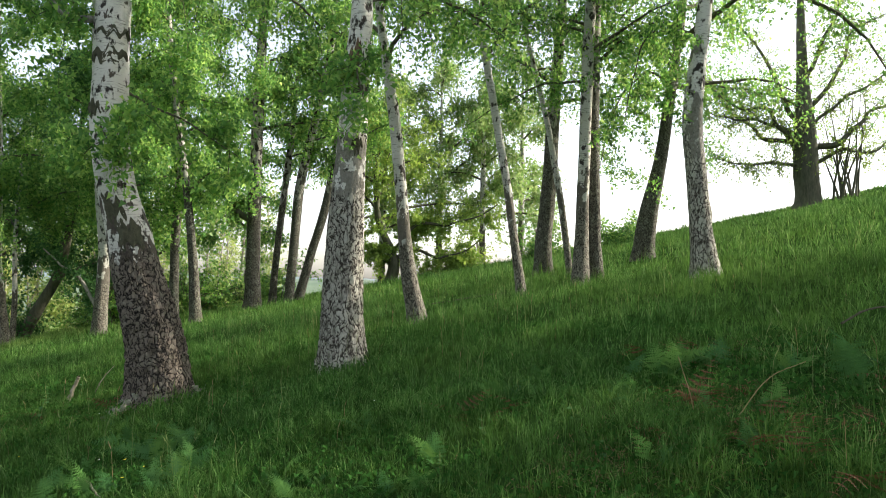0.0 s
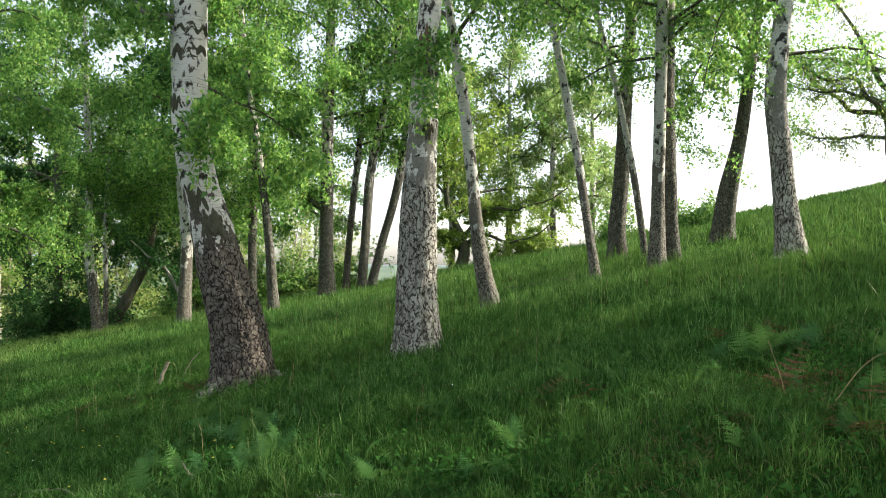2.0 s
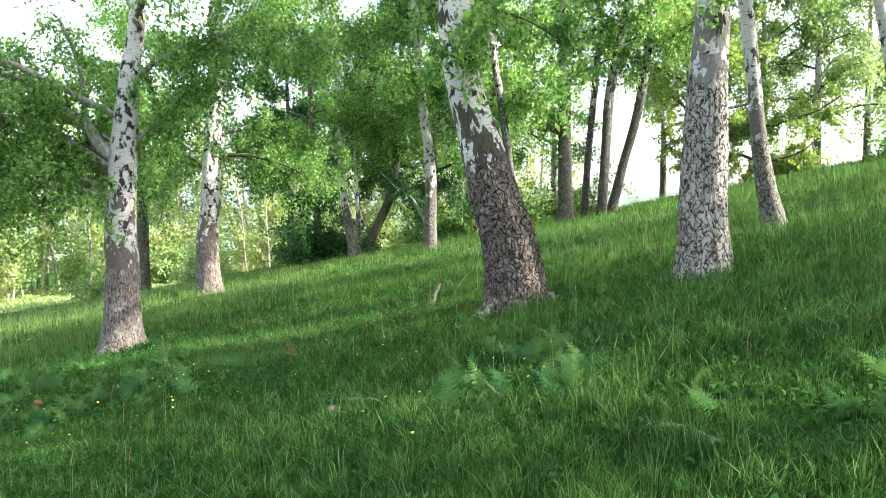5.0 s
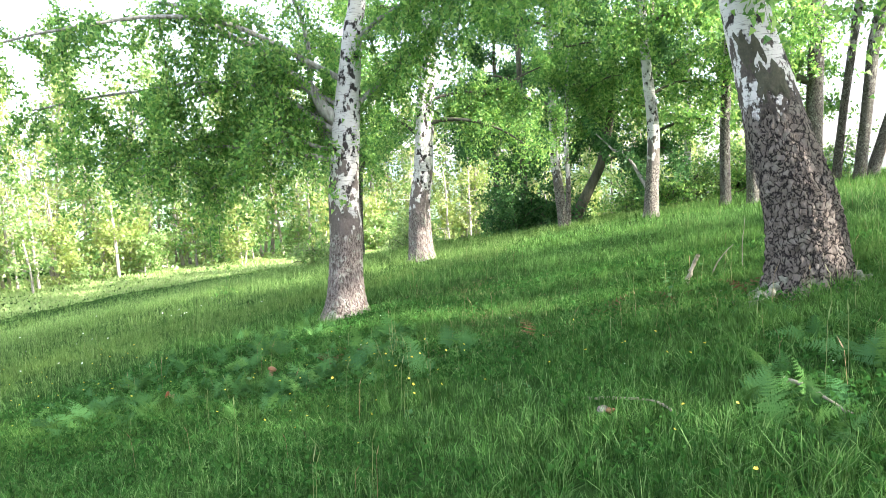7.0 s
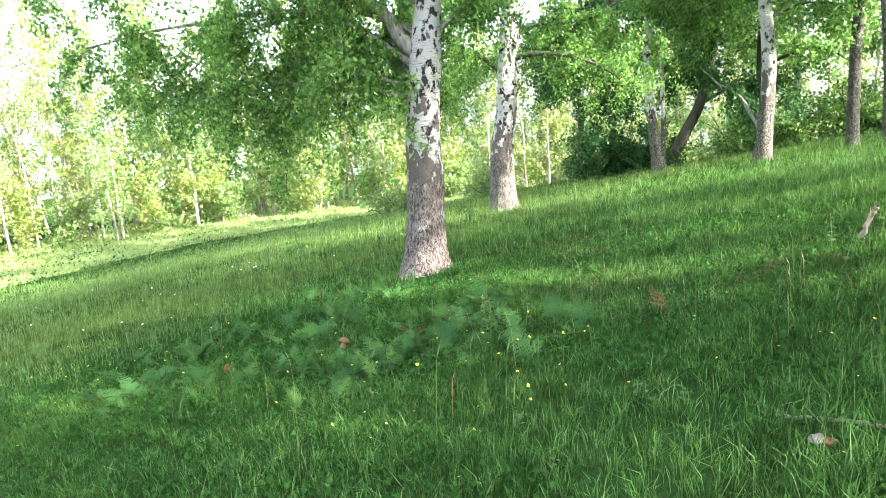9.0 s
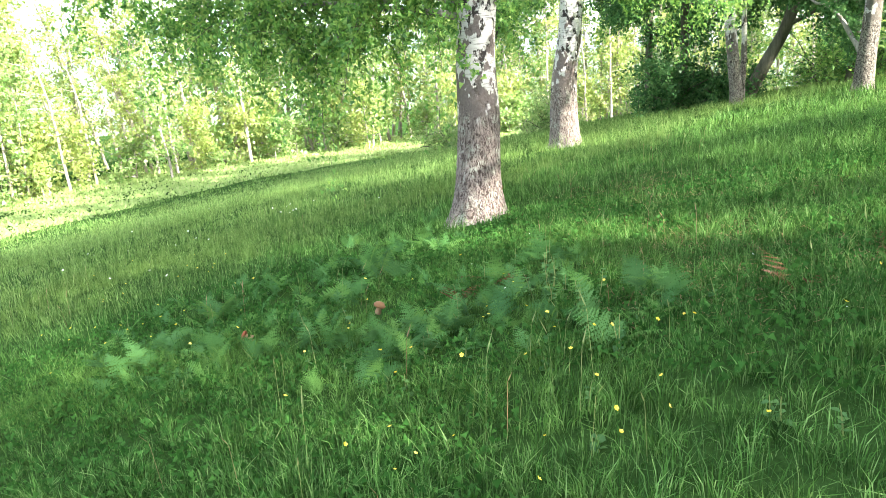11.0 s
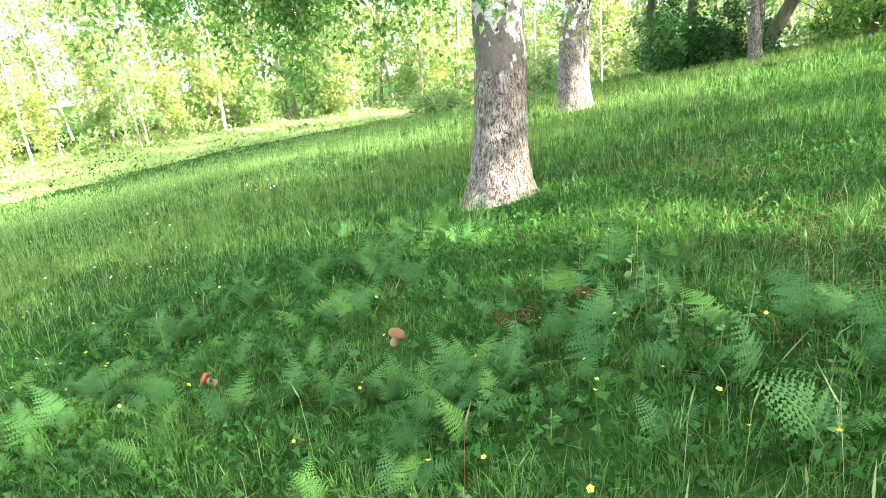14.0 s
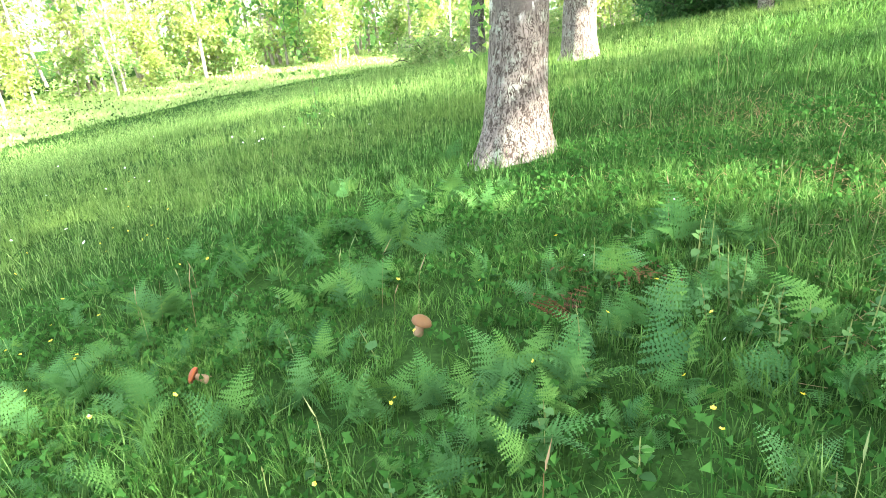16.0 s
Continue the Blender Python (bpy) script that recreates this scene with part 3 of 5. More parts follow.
t, ax, g = birch(4.0, 10.76, [(0, 0, 0, .215), (-.07, -.03, .75, .158), (-.14, -.07, 1.61, .147), (-.19, -.11, 2.47, .147), (-.1, -.15, 3.33, .129), (0, -.18, 4.19, .112)], 10.5, BARK_GREY, "bent birch with lichen-grey bark on the slope", 3.6, 4.4, 13000, lean=(.7, -.1), limbs=16, seed=20, crack=.008, sides=60, rings=140, clear=6.0)
own_limb(t, [ax(3.6), ax(3.6) + (-.5, .2, .3), ax(3.6) + (-.9, .3, -.2), ax(3.6) + (-1.1, .3, -1.3)], .022, .005, BARK_TWIG, g, 6, 500, LEAF_BIRCH, twigs_n=9, hang=1.6, length=.9)
# the group against the light
t, ax, g = birch(-5.6, 21.2, [(-.1, 0, 0, .28), (-.1, -.06, 1.28, .203), (-.05, -.14, 3.31, .186), (.05, -.24, 5.51, .169), (.15, -.33, 7.55, .15)], 12.5, BARK_DARK, "tall forked tree with dark grey bark", 4.2, 2.6, 8000, seed=21, leaf=.08, clear=10)
own_limb(t, [ax(2.6), ax(2.6) + (-.8, 0, .8), ax(2.6) + (-1.4, 0, 2.4), ax(2.6) + (-2.0, 0, 4.2)], .11, .03, BARK_OAK, g, 8, 900, LEAF_BIRCH, leaf=.08, twigs_n=14)
birch(-5.3, 22.3, [(-.1, 0, 0, .125), (.05, -.07, 1.58, .107), (.3, -.15, 3.54, .107), (.55, -.24, 5.5, .089)], 9.5, BARK_DARK, "thin leaning tree with grey bark", 3.8, 1.8, 5000, seed=22, leaf=.08, limbs=8, clear=10)
birch(-4.7, 22.0, [(-.1, 0, 0, .158), (.05, -.07, 1.66, .141), (.25, -.16, 3.59, .141), (.7, -.24, 5.53, .123), (1.3, -.36, 8.34, .1)], 11.0, BARK_DARK, "leaning tree with grey bark in a clump", 4.0, 2.2, 6500, seed=23, leaf=.08, clear=10)
birch(-4.5, 22.5, [(-.1, 0, 0, .162), (.3, -.06, 1.47, .144), (.75, -.13, 2.91, .144), (1.11, -.21, 4.71, .126), (1.3, -.3, 6.87, .108)], 10.5, BARK_DARK, "strongly leaning tree with grey bark in a clump", 4.0, 2.2, 6500, seed=24, leaf=.08, clear=10)
birch(-6.3, 18.0, [(0, 0, 0, .156), (-.07, -.07, 1.7, .113), (-.24, -.15, 3.54, .099), (-.45, -.23, 5.24, .085), (-.6, -.29, 6.66, .085)], 10.0, BARK_DARK, "slender birch with grey bark", 2.6, 2.2, 11200, seed=25, leaf=.075, clear=10)
birch(-7.35, 19.3, [(0, 0, 0, .139), (.03, -.08, 1.88, .123), (.15, -.16, 3.72, .108), (.26, -.25, 5.72, .092)], 10.0, BARK_DARK, "slender tree with brown-grey bark", 2.2, 2.4, 12600, seed=26, leaf=.075, clear=10)
t, ax, g = birch(-8.9, 18.3, [(0, 0, 0, .2), (.1, -.06, 1.37, .159), (.14, -.1, 2.38, .144), (0, -.19, 4.26, .116), (-.07, -.28, 6.42, .1)], 10.5, BARK_SLIM, "birch with white upper bark and low limb", 2.0, 2.6, 14000, seed=27, leaf=.075, clear=10)
own_limb(t, [ax(.5), ax(.5) + (-.45, 0, .8), ax(.5) + (-.9, 0, 1.3), ax(.5) + (-1.5, 0, 1.7)], .06, .015, BARK_LIMB, g, 7, 500, LEAF_DARK, leaf=.07)
birch(-12.4, 20.0, [(0, 0, 0, .161), (-.1, -.02, 1.08, .143), (-.24, -.04, 2.51, .125), (-.25, -.02, 4.66, .107), (-.32, -.02, 6.98, .089)], 10.5, BARK_SLIM, "birch with white trunk in front of a dark thicket", 2.2, 2.4, 12600, seed=28, leaf=.075, clear=10)
birch(-13.4, 22.5, [(0, 0, 0, .2), (.4, .1, .9, .19), (.94, .28, 2.06, .162), (1.27, .38, 3.67, .121), (1.45, .45, 5.68, .1)], 9.5, BARK_OAK, "dark leaning tree in a thicket", 1.3, 3.2, 20000, LEAF_DARK, seed=29, leaf=.08, clear=10, name="thicket_tree")
birch(-12.9, 21.2, [(0, 0, 0, .085), (.03, .02, 1.44, .076), (0, .02, 2.96, .066), (.11, .08, 5.43, .057)], 7.5, BARK_SLIM, "thin pale birch stem at a thicket", 2.2, 1.6, 4500, seed=30, limbs=8, leaf=.075, clear=10)
birch(-15.7, 23.0, [(0, 0, 0, .126), (0, .02, 2.6, .12), (-.04, .04, 5.13, .1), (-.08, .05, 7.23, .09)], 10.5, BARK_OAK, "dark-stemmed tree with dense dark foliage", 1.0, 3.3, 21000, LEAF_DARK, seed=31, leaf=.08, clear=10, name="thicket_tree")
birch(-18.2, 24.8, [(0, 0, 0, .13), (.05, .02, 2.6, .12), (.1, .04, 5.1, .1)], 10.0, BARK_OAK, "dark-stemmed tree with dense dark foliage", 1.2, 3.2, 15000, LEAF_DARK, seed=41, leaf=.10, clear=12, name="thicket_tree", sides=10, rings=24)
birch(-11.0, 23.4, [(0, 0, 0, .12), (.05, .02, 2.6, .11), (.1, .04, 5.1, .09)], 9.5, BARK_OAK, "dark-stemmed tree with dense green foliage", 1.4, 3.0, 8000, LEAF_BIRCH, seed=42, leaf=.10, clear=12, name="thicket_tree", sides=10, rings=24)
# the white-green birches of the lower meadow
t, ax, g = birch(-13.2, 14.25, [(0, 0, 0, .32), (-.02, 0, 1.16, .272), (.13, .06, 2.39, .245), (.22, .1, 3.62, .23), (.44, .17, 5.54, .178), (.5, .21, 7.46, .137)], 12.0, BARK_PINK, "birch with lichen-spotted grey base on the meadow", 2.6, 3.4, 19000, seed=32, crack=.008, sides=60, rings=140, leaf=.06, clear=9)
own_limb(t, [ax(3.4), ax(3.4) + (.6, .4, .1), ax(3.4) + (1.5, .9, .7), ax(3.4) + (2.6, 1.5, 1.2)], .05, .015, BARK_TWIG, g, 7, 1400, LEAF_BIRCH, twigs_n=14)
own_limb(t, [ax(3.0), ax(3.0) + (-.7, -.2, .5), ax(3.0) + (-1.6, -.6, .6), ax(3.0) + (-2.6, -1.0, .0)], .045, .012, BARK_TWIG, g, 7, 1600, LEAF_BIRCH, twigs_n=16, hang=1.4, length=1.2)
own_limb(t, [ax(3.8), ax(3.8) + (.7, .6, .3), ax(3.8) + (1.6, 1.6, .2), ax(3.8) + (2.4, 2.3, -.5)], .045, .012, BARK_TWIG, g, 7, 1600, LEAF_BIRCH, twigs_n=16, hang=1.4, length=1.2)
own_limb(t, [ax(5.6), ax(5.6) + (-.6, -.3, .5), ax(5.6) + (-1.6, -.6, .7)], .06, .015, BARK_TWIG, g, 7, 900, LEAF_BIRCH)
birch(-19.6, 18.2, [(0, 0, 0, .237), (-.04, .1, 1.65, .198), (-.08, .25, 3.22, .178), (-.16, .4, 5.19, .138)], 10.0, BARK_DARK, "dark-barked birch lower on the meadow", 2.0, 3.2, 16000, seed=33, leaf=.075, clear=10)
# the many-limbed birch with drooping sprays
t, ax, g = birch(-9.25, 7.95, [(-.02, -.02, 0, .30), (-.03, .04, .53, .248), (-.05, .11, 1.21, .235), (-.09, .18, 1.96, .22), (-.07, .3, 2.89, .205), (-.05, .38, 3.56, .17), (-.01, .48, 4.24, .144), (.03, .57, 4.74, .127)], 11.5, BARK_PINK,
      "many-limbed birch with pale flaking base and white trunk", 4.3, 3.0, 13000, seed=34, flare=.38, crack=.009, crack_top=1.4, sides=100, rings=220, lean=(-.1, -.1), clear=7.5)
for pts, r0, r1, n in (
        ([ax(2.75), ax(2.75) + (-.45, -.35, .75), ax(2.75) + (-1.1, -.9, 1.35), ax(2.75) + (-2.2, -1.7, 2.0)], .11, .03, 1500),
        ([ax(2.35), ax(2.35) + (-.4, -.1, .5), ax(2.35) + (-.8, .1, 1.4), ax(2.35) + (-1.2, .1, 2.6)], .085, .03, 1100),
        ([ax(2.9), ax(2.9) + (.35, .3, .45), ax(2.9) + (.75, .7, .9), ax(2.9) + (1.3, 1.2, 1.7)], .05, .015, 1100),
        ([ax(2.2), ax(2.2) + (-.6, -.5, .2), ax(2.2) + (-1.5, -1.2, .35), ax(2.2) + (-2.6, -2.0, .2)], .045, .012, 1300),
        ([ax(2.6), ax(2.6) + (-.9, -.6, .7), ax(2.6) + (-2.2, -1.6, .9), ax(2.6) + (-3.6, -2.9, .6)], .05, .012, 2600),
        ([ax(3.4), ax(3.4) + (-1.0, -1.2, .8), ax(3.4) + (-2.2, -2.6, .9), ax(3.4) + (-3.4, -3.9, .5)], .05, .012, 2400),
        ([ax(3.8), ax(3.8) + (.9, .2, .6), ax(3.8) + (1.9, .5, .8), ax(3.8) + (3.0, .8, .5)], .045, .012, 2200),
        ([ax(2.6), ax(2.6) + (-.8, -.5, .35), ax(2.6) + (-1.7, -1.3, .1), ax(2.6) + (-2.5, -2.0, -.5)], .04, .008, 1300),
        ([ax(2.4), ax(2.4) + (-.6, -.6, .15), ax(2.4) + (-1.2, -1.0, -.15), ax(2.4) + (-1.8, -1.4, -.6)], .035, .008, 900),
        ([ax(3.0), ax(3.0) + (-1.2, -.6, .5), ax(3.0) + (-2.4, -1.5, .2), ax(3.0) + (-3.3, -2.2, -.6)], .04, .008, 2000)):
    own_limb(t, pts, r0, r1, BARK_LIMB, g, 8, n, LEAF_BIRCH, twigs_n=20, hang=1.5, length=1.15, leaf=.05)
# the spreading crooked tree behind the crest
t, ax, g = birch(-2.0, 26.5, [(0, 0, 0, .24), (.15, -.03, .69, .212), (0, -.06, 1.33, .17), (-.42, -.1, 2.39, .127), (-.5, -.1, 3.6, .1)], 7.0, BARK_OAK, "low crooked tree with spreading dark limbs", 1.6, 3.4, 9000, LEAF_OAK, limbs=14, seed=35, leaf=.09, droop=.5, clear=12, name="crooked_tree")
for k, pts in enumerate(([(.1, 0, .6), (-.5, -.2, 1.1), (-1.0, -.3, 1.6), (-1.3, -.3, 2.6)], [(.1, 0, .9), (.9, -.2, 1.3), (2.0, -.3, 1.0), (3.4, -.4, 1.7)], [(.1, 0, 1.2), (1.0, 0, 2.2), (2.4, .1, 2.3), (4.0, .1, 3.0)])):
    own_limb(t, [np.array(p) for p in pts], .09, .02, BARK_OAK, g, 7, 1300, LEAF_OAK, leaf=.075, twigs_n=18, hang=.6, length=1.1)
for k, (x, y, top, low) in enumerate(((-.2, 30.0, 9.5, 1.2), (3.4, 31.0, 9.0, 1.6), (-8.2, 29.5, 10.0, 1.6), (-4.0, 31.5, 9.5, 2.2), (-11.5, 28.0, 10.5, 1.4), (1.6, 29.4, 8.0, .9), (-2.6, 29.6, 9.0, 1.2))):
    birch(x, y, [(0, 0, 0, .15), (.05, 0, 2, .13), (.1, 0, 4.5, .1)], top, BARK_SLIM, "leafy light green birch behind the crest", low, 3.0, 6500, LEAF_FRESH if k in (0, 1, 3, 5, 6) else LEAF_BIRCH, seed=140 + k, leaf=.11, limbs=12, clear=14, sides=10, rings=24)
# unseen birches added to the right of the view to cast shade across the path
for k, (x, y, top) in enumerate(((9.0, 3.6, 11.0), (12.6, 7.2, 11.0), (8.4, -2.6, 11.0), (14.5, 1.6, 12.0), (11.6, -6.6, 11.5), (10.4, .6, 12.0), (21.0, 12.5, 11.0), (15.0, -4.0, 12.0), (11.0, 9.0, 13.5), (16.8, 8.0, 14.0))):
    birch(x, y, [(0, 0, 0, .2), (.05, 0, 2, .16), (.1, 0, 4.5, .13)], top, BARK_GREY, "tall unseen birch added to shade the slope", 2.0, 3.3, 9500, seed=170 + k, leaf=.085, limbs=13, clear=14, sides=12, rings=30)
# the open oak on the crest
t = thing("oak_tree", (13.5, 26.0, gz(13.5, 26.0)), "dark sparse oak with wide crooked limbs on the crest", "tree")
g = np.random.default_rng(36)
ax = trunk_of(t, [(0, 0, 0, .47), (0, 0, .5, .43), (-.05, -.06, 1.43, .41), (-.1, -.12, 2.69, .38), (-.2, -.2, 4.8, .22), (-.25, -.3, 6.9, .15)], 10.0, BARK_OAK, 28, 70, .02, 4.0, .3, 36)
for pts, r0 in (
        ([ax(1.9), ax(1.9) + (-.9, -.4, .9), ax(1.9) + (-2.3, -.8, 1.7), ax(1.9) + (-3.9, -1.0, 2.2)], .17),
        ([ax(1.6), ax(1.6) + (-1.3, -.3, .1), ax(1.6) + (-2.5, -.6, -.1), ax(1.6) + (-3.6, -.8, .1)], .11),
        ([ax(2.3), ax(2.3) + (-1.4, .6, .5), ax(2.3) + (-2.6, .9, 1.7), ax(2.3) + (-3.8, 1.0, 3.0)], .14),
        ([ax(1.8), ax(1.8) + (1.0, -.3, .8), ax(1.8) + (2.2, -.5, 1.4), ax(1.8) + (3.8, -.6, 2.5)], .2),
        ([ax(1.5), ax(1.5) + (1.2, .3, .6), ax(1.5) + (2.6, .4, .7), ax(1.5) + (4.2, .4, 1.4)], .13),
        ([ax(3.0), ax(3.0) + (-.9, .2, 1.4), ax(3.0) + (-1.5, .3, 3.0), ax(3.0) + (-2.6, .2, 4.4)], .15),
        ([ax(3.4), ax(3.4) + (1.0, .2, 1.3), ax(3.4) + (1.9, .3, 2.9), ax(3.4) + (3.1, .2, 3.9)], .15),
        ([ax(2.5), ax(2.5) + (-1.6, -.3, .6), ax(2.5) + (-2.9, -.4, .7), ax(2.5) + (-4.2, -.4, 1.2)], .10),
        ([ax(3.6), ax(3.6) + (-1.4, -.2, .5), ax(3.6) + (-2.6, -.2, .7), ax(3.6) + (-4.0, -.2, .9)], .09),
        ([ax(2.6), ax(2.6) + (1.2, -.2, 1.2), ax(2.6) + (2.4, -.3, 2.0), ax(2.6) + (3.9, -.3, 3.3)], .10),
        ([ax(4.6), ax(4.6) + (.5, -.5, 1.2), ax(4.6) + (.8, -1.0, 2.6), ax(4.6) + (.6, -1.6, 4.0)], .12)):
    own_limb(t, pts, r0 * .72, .02, BARK_OAK, g, 8, 420, LEAF_OAK, leaf=.07, twigs_n=46, hang=.2, length=1.0, twig_r=.014)
t = thing("sapling_clump", (14.9, 25.8, gz(14.9, 25.8)), "clump of thin dark shoots beside the oak", "sapling")
for k in range(13):
    path, rad = bough((g.normal() * .22, g.normal() * .22, -.05), (g.normal() * .14, g.normal() * .14, 1), 1.8 + 2.6 * g.random(), .045, g, -.1, 7, .06)
    v, f = tube(path, rad, 6)
    part_np("shoot", v, [f], BARK_OAK, t)


def shrub(x, y, w, h, n, mat, label, seed, leaf=.075, name="shrub"):
    g = np.random.default_rng(seed)
    t = thing(name, (x, y, gz(x, y)), label, "shrub")
    chunks, cs = [], []
    for k in range(16):
        path, rad = bough((g.normal() * w * .12, g.normal() * w * .12, -.1), (g.normal() * .6, g.normal() * .6, 1), h * (.6 + .5 * g.random()), .03, g, .4, 7, .15)
        chunks.append(tube(path, rad, 5))
        for q in range(7):
            tp, tr = bough(path[g.integers(1, 7)], g.normal(size=3) + (0, 0, .1), w * .35 * (.5 + g.random()), .009, g, .5, 5, .2)
            chunks.append(tube(tp, tr, 3))
            m = n // 112
            cs.append(spline(tp, 30)[g.integers(2, 30, m)] + g.normal(size=(m, 3)) * .1)
    v, f = join(chunks)
    tagged(part_np("stem_work", v, [f], BARK_TWIG, t), kind="stuff")
    c = np.concatenate(cs)
    c[:, 2] = np.maximum(c[:, 2], 0.03)
    v, f = leaf_blades(c, leaf, g, .1)
    tagged(part_np("foliage", v, [f], mat, t, smooth=False), kind="stuff")


shrub(-15.4, 22.2, 2.6, 2.0, 9000, LEAF_DARK, "dense dark evergreen shrub under birches", 51, .09)
shrub(-14.2, 22.8, 2.0, 1.6, 6000, LEAF_DARK, "dense dark shrub at the foot of a thicket", 52, .09)
for k, (x, y, w, h, m) in enumerate(((-10.5, 24, 2.6, 1.8, LEAF_BIRCH), (-8.6, 25, 2.6, 2.0, LEAF_BIRCH), (-6.8, 26.5, 3.0, 1.6, LEAF_BIRCH), (-18, 26, 3.2, 2.4, LEAF_FRESH), (-12.6, 26.5, 3, 2.4, LEAF_BIRCH), (-22, 24, 3, 1.6, LEAF_FRESH), (-24.5, 21, 3.0, 1.4, LEAF_FRESH), (3.6, 24.8, 2.2, .8, LEAF_BIRCH), (6.6, 25.0, 2.0, .7, LEAF_BIRCH), (.6, 27.0, 2.4, 1.0, LEAF_OAK))):
    shrub(x, y, w, h, 4500, m, "leafy green shrub at the edge of the meadow", 60 + k, .09)

# ---- fence on the crest ----
t = thing("wire_fence", (1.0, 27.2, gz(1.0, 27.2)), "old weathered wooden post and wire fence on the crest", "fence")
posts = [(-.6, 27.6), (1.4, 27.3), (3.6, 27.0), (5.8, 26.9), (8.0, 26.8), (10.2, 26.9)]
base = Vector((1.0, 27.2, gz(1.0, 27.2)))
for k, (x, y) in enumerate(posts):
    gg = np.random.default_rng(300 + k)
    p0 = np.array([x, y, gz(x, y) - .2]) - np.array(base)
    v, f = tube([p0, p0 + (gg.normal() * .03, 0, .7), p0 + (gg.normal() * .06, 0, 1.2 + .15 * gg.random()), p0 + (0, 0, 1.25)], [.055, .05, .046, .02], 8)
    part_np("post", v, [f], DEADWOOD, t)
    if k:
        for h in (.55, .85):
            a = np.array([posts[k - 1][0], posts[k - 1][1], gz(*posts[k - 1]) + h]) - np.array(base)
            b = np.array([x, y, gz(x, y) + h]) - np.array(base)
            v, f = tube([a, (a + b) / 2 - (0, 0, .03), b], [.004] * 3, 4)
            part_np("wire", v, [f], BARK_TWIG, t)

# ---- woodland across the meadow ----
def woodland_tree(seed, h, mat, m=34):
    g = np.random.default_rng(seed)
    t = thing("woodland_tree", (0, 0, 0), "slender young tree with fresh yellow-green leaves", "tree", "woodland edge")
    path, rad = bough((0, 0, -.3), (g.normal() * .05, g.normal() * .05, 1), h, .03 + .006 * h, g, 0, 9, .045)
    v, f = tube(path, rad, 6)
    part_np("trunk", v, [f], BARK_WOODS, t)
    chunks, cs = [], []
    for k in range(26):
        u = (.12 if h > 5 else .02) + (.86 if h > 5 else .96) * (k + g.random()) / 26
        p = spline(path, 40)[min(39, int(u * 39))]
        tp, tr = bough(p, (g.normal(), g.normal(), .5), (1.0 + 1.1 * g.random()) * (1.15 - .6 * u), .022, g, .4, 4, .15)
        chunks.append(tube(tp, tr, 3))
        cs.append(spline(tp, 30)[g.integers(4, 30, m)] + g.normal(size=(m, 3)) * .22)
    v, f = join(chunks)
    tagged(part_np("twig_work", v, [f], BARK_WOODS, t), kind="stuff")
    v, f = leaf_blades(np.concatenate(cs), .165, g, .2, .5)
    tagged(part_np("crown", v, [f], mat, t, smooth=False), kind="stuff")
    return t


LEAF_YELLOW = foliage("yellow_green_leaf", [(0.18, 0.27, 0.06), (0.24, 0.32, 0.08), (0.31, 0.35, 0.12), (0.14, 0.24, 0.05)], 0.5, 0.03)
kinds = [woodland_tree(80 + k, h, m, n) for k, (h, m, n) in enumerate(((7.0, LEAF_FRESH, 46), (13.0, LEAF_YELLOW, 56), (16.0, LEAF_FRESH, 62), (4.0, LEAF_YELLOW, 46), (14.5, LEAF_YELLOW, 58), (2.4, LEAF_FRESH, 46), (10.0, LEAF_YELLOW, 14), (12.0, LEAF_FRESH, 20)))]
edge = spline([(-46, -8), (-45, 4), (-44, 12), (-41.5, 20), (-37, 28), (-33, 36), (-27, 44), (-20, 50), (-10, 56)], 40)
g = np.random.default_rng(90)
first = set()
for row, (count, back) in enumerate(((92, 0.0), (60, 3.5), (66, 8.0))):
    for k in range(count):
        p = edge[int((k + g.random()) / count * 39)]
        d = np.array([-.85, .52]) * (back + g.random() * 3.0) + g.normal(size=2) * .8
        x, y = p[0] + d[0], p[1] + d[1]
        which = int(g.choice([0, 3, 6, 3, 5, 5, 6, 1] if row == 0 else [0, 1, 2, 4, 4, 6, 7] if row == 1 else [1, 2, 4]))
        m = pose(x, y, gz(x, y), 0, 0, g.random() * 360)
        if which not in first:
            first.add(which)
            kinds[which].matrix_world = m
        else:
            copy_thing(kinds[which], m)
for k in range(8):
    if k not in first:
        kinds[k].matrix_world = pose(-50, 10 + k, gz(-50, 10 + k))

# ---- ground, far hills ----
xs = np.concatenate([-np.geomspace(700, 62, 14), np.linspace(-60, -24, 19)[:-1], np.linspace(-24, 22, 116), np.linspace(24, 60, 15), np.geomspace(66, 700, 14)])
ys = np.concatenate([-np.geomspace(700, 22, 14), np.linspace(-20, -2, 10)[:-1], np.linspace(-2, 40, 106), np.linspace(42, 60, 10), np.geomspace(66, 700, 14)])
X, Y = np.meshgrid(xs, ys)
Zg = ground(X, Y)
n, m = X.shape
i, j = np.meshgrid(np.arange(n - 1), np.arange(m - 1), indexing="ij")
f = np.stack([i * m + j, i * m + j + 1, (i + 1) * m + j + 1, (i + 1) * m + j], -1).reshape(-1, 4)
tagged(part_np("ground", np.stack([X, Y, Zg], -1).reshape(-1, 3), [f], SOIL), "grassy hillside soil under the birches", "ground", kind="structure")


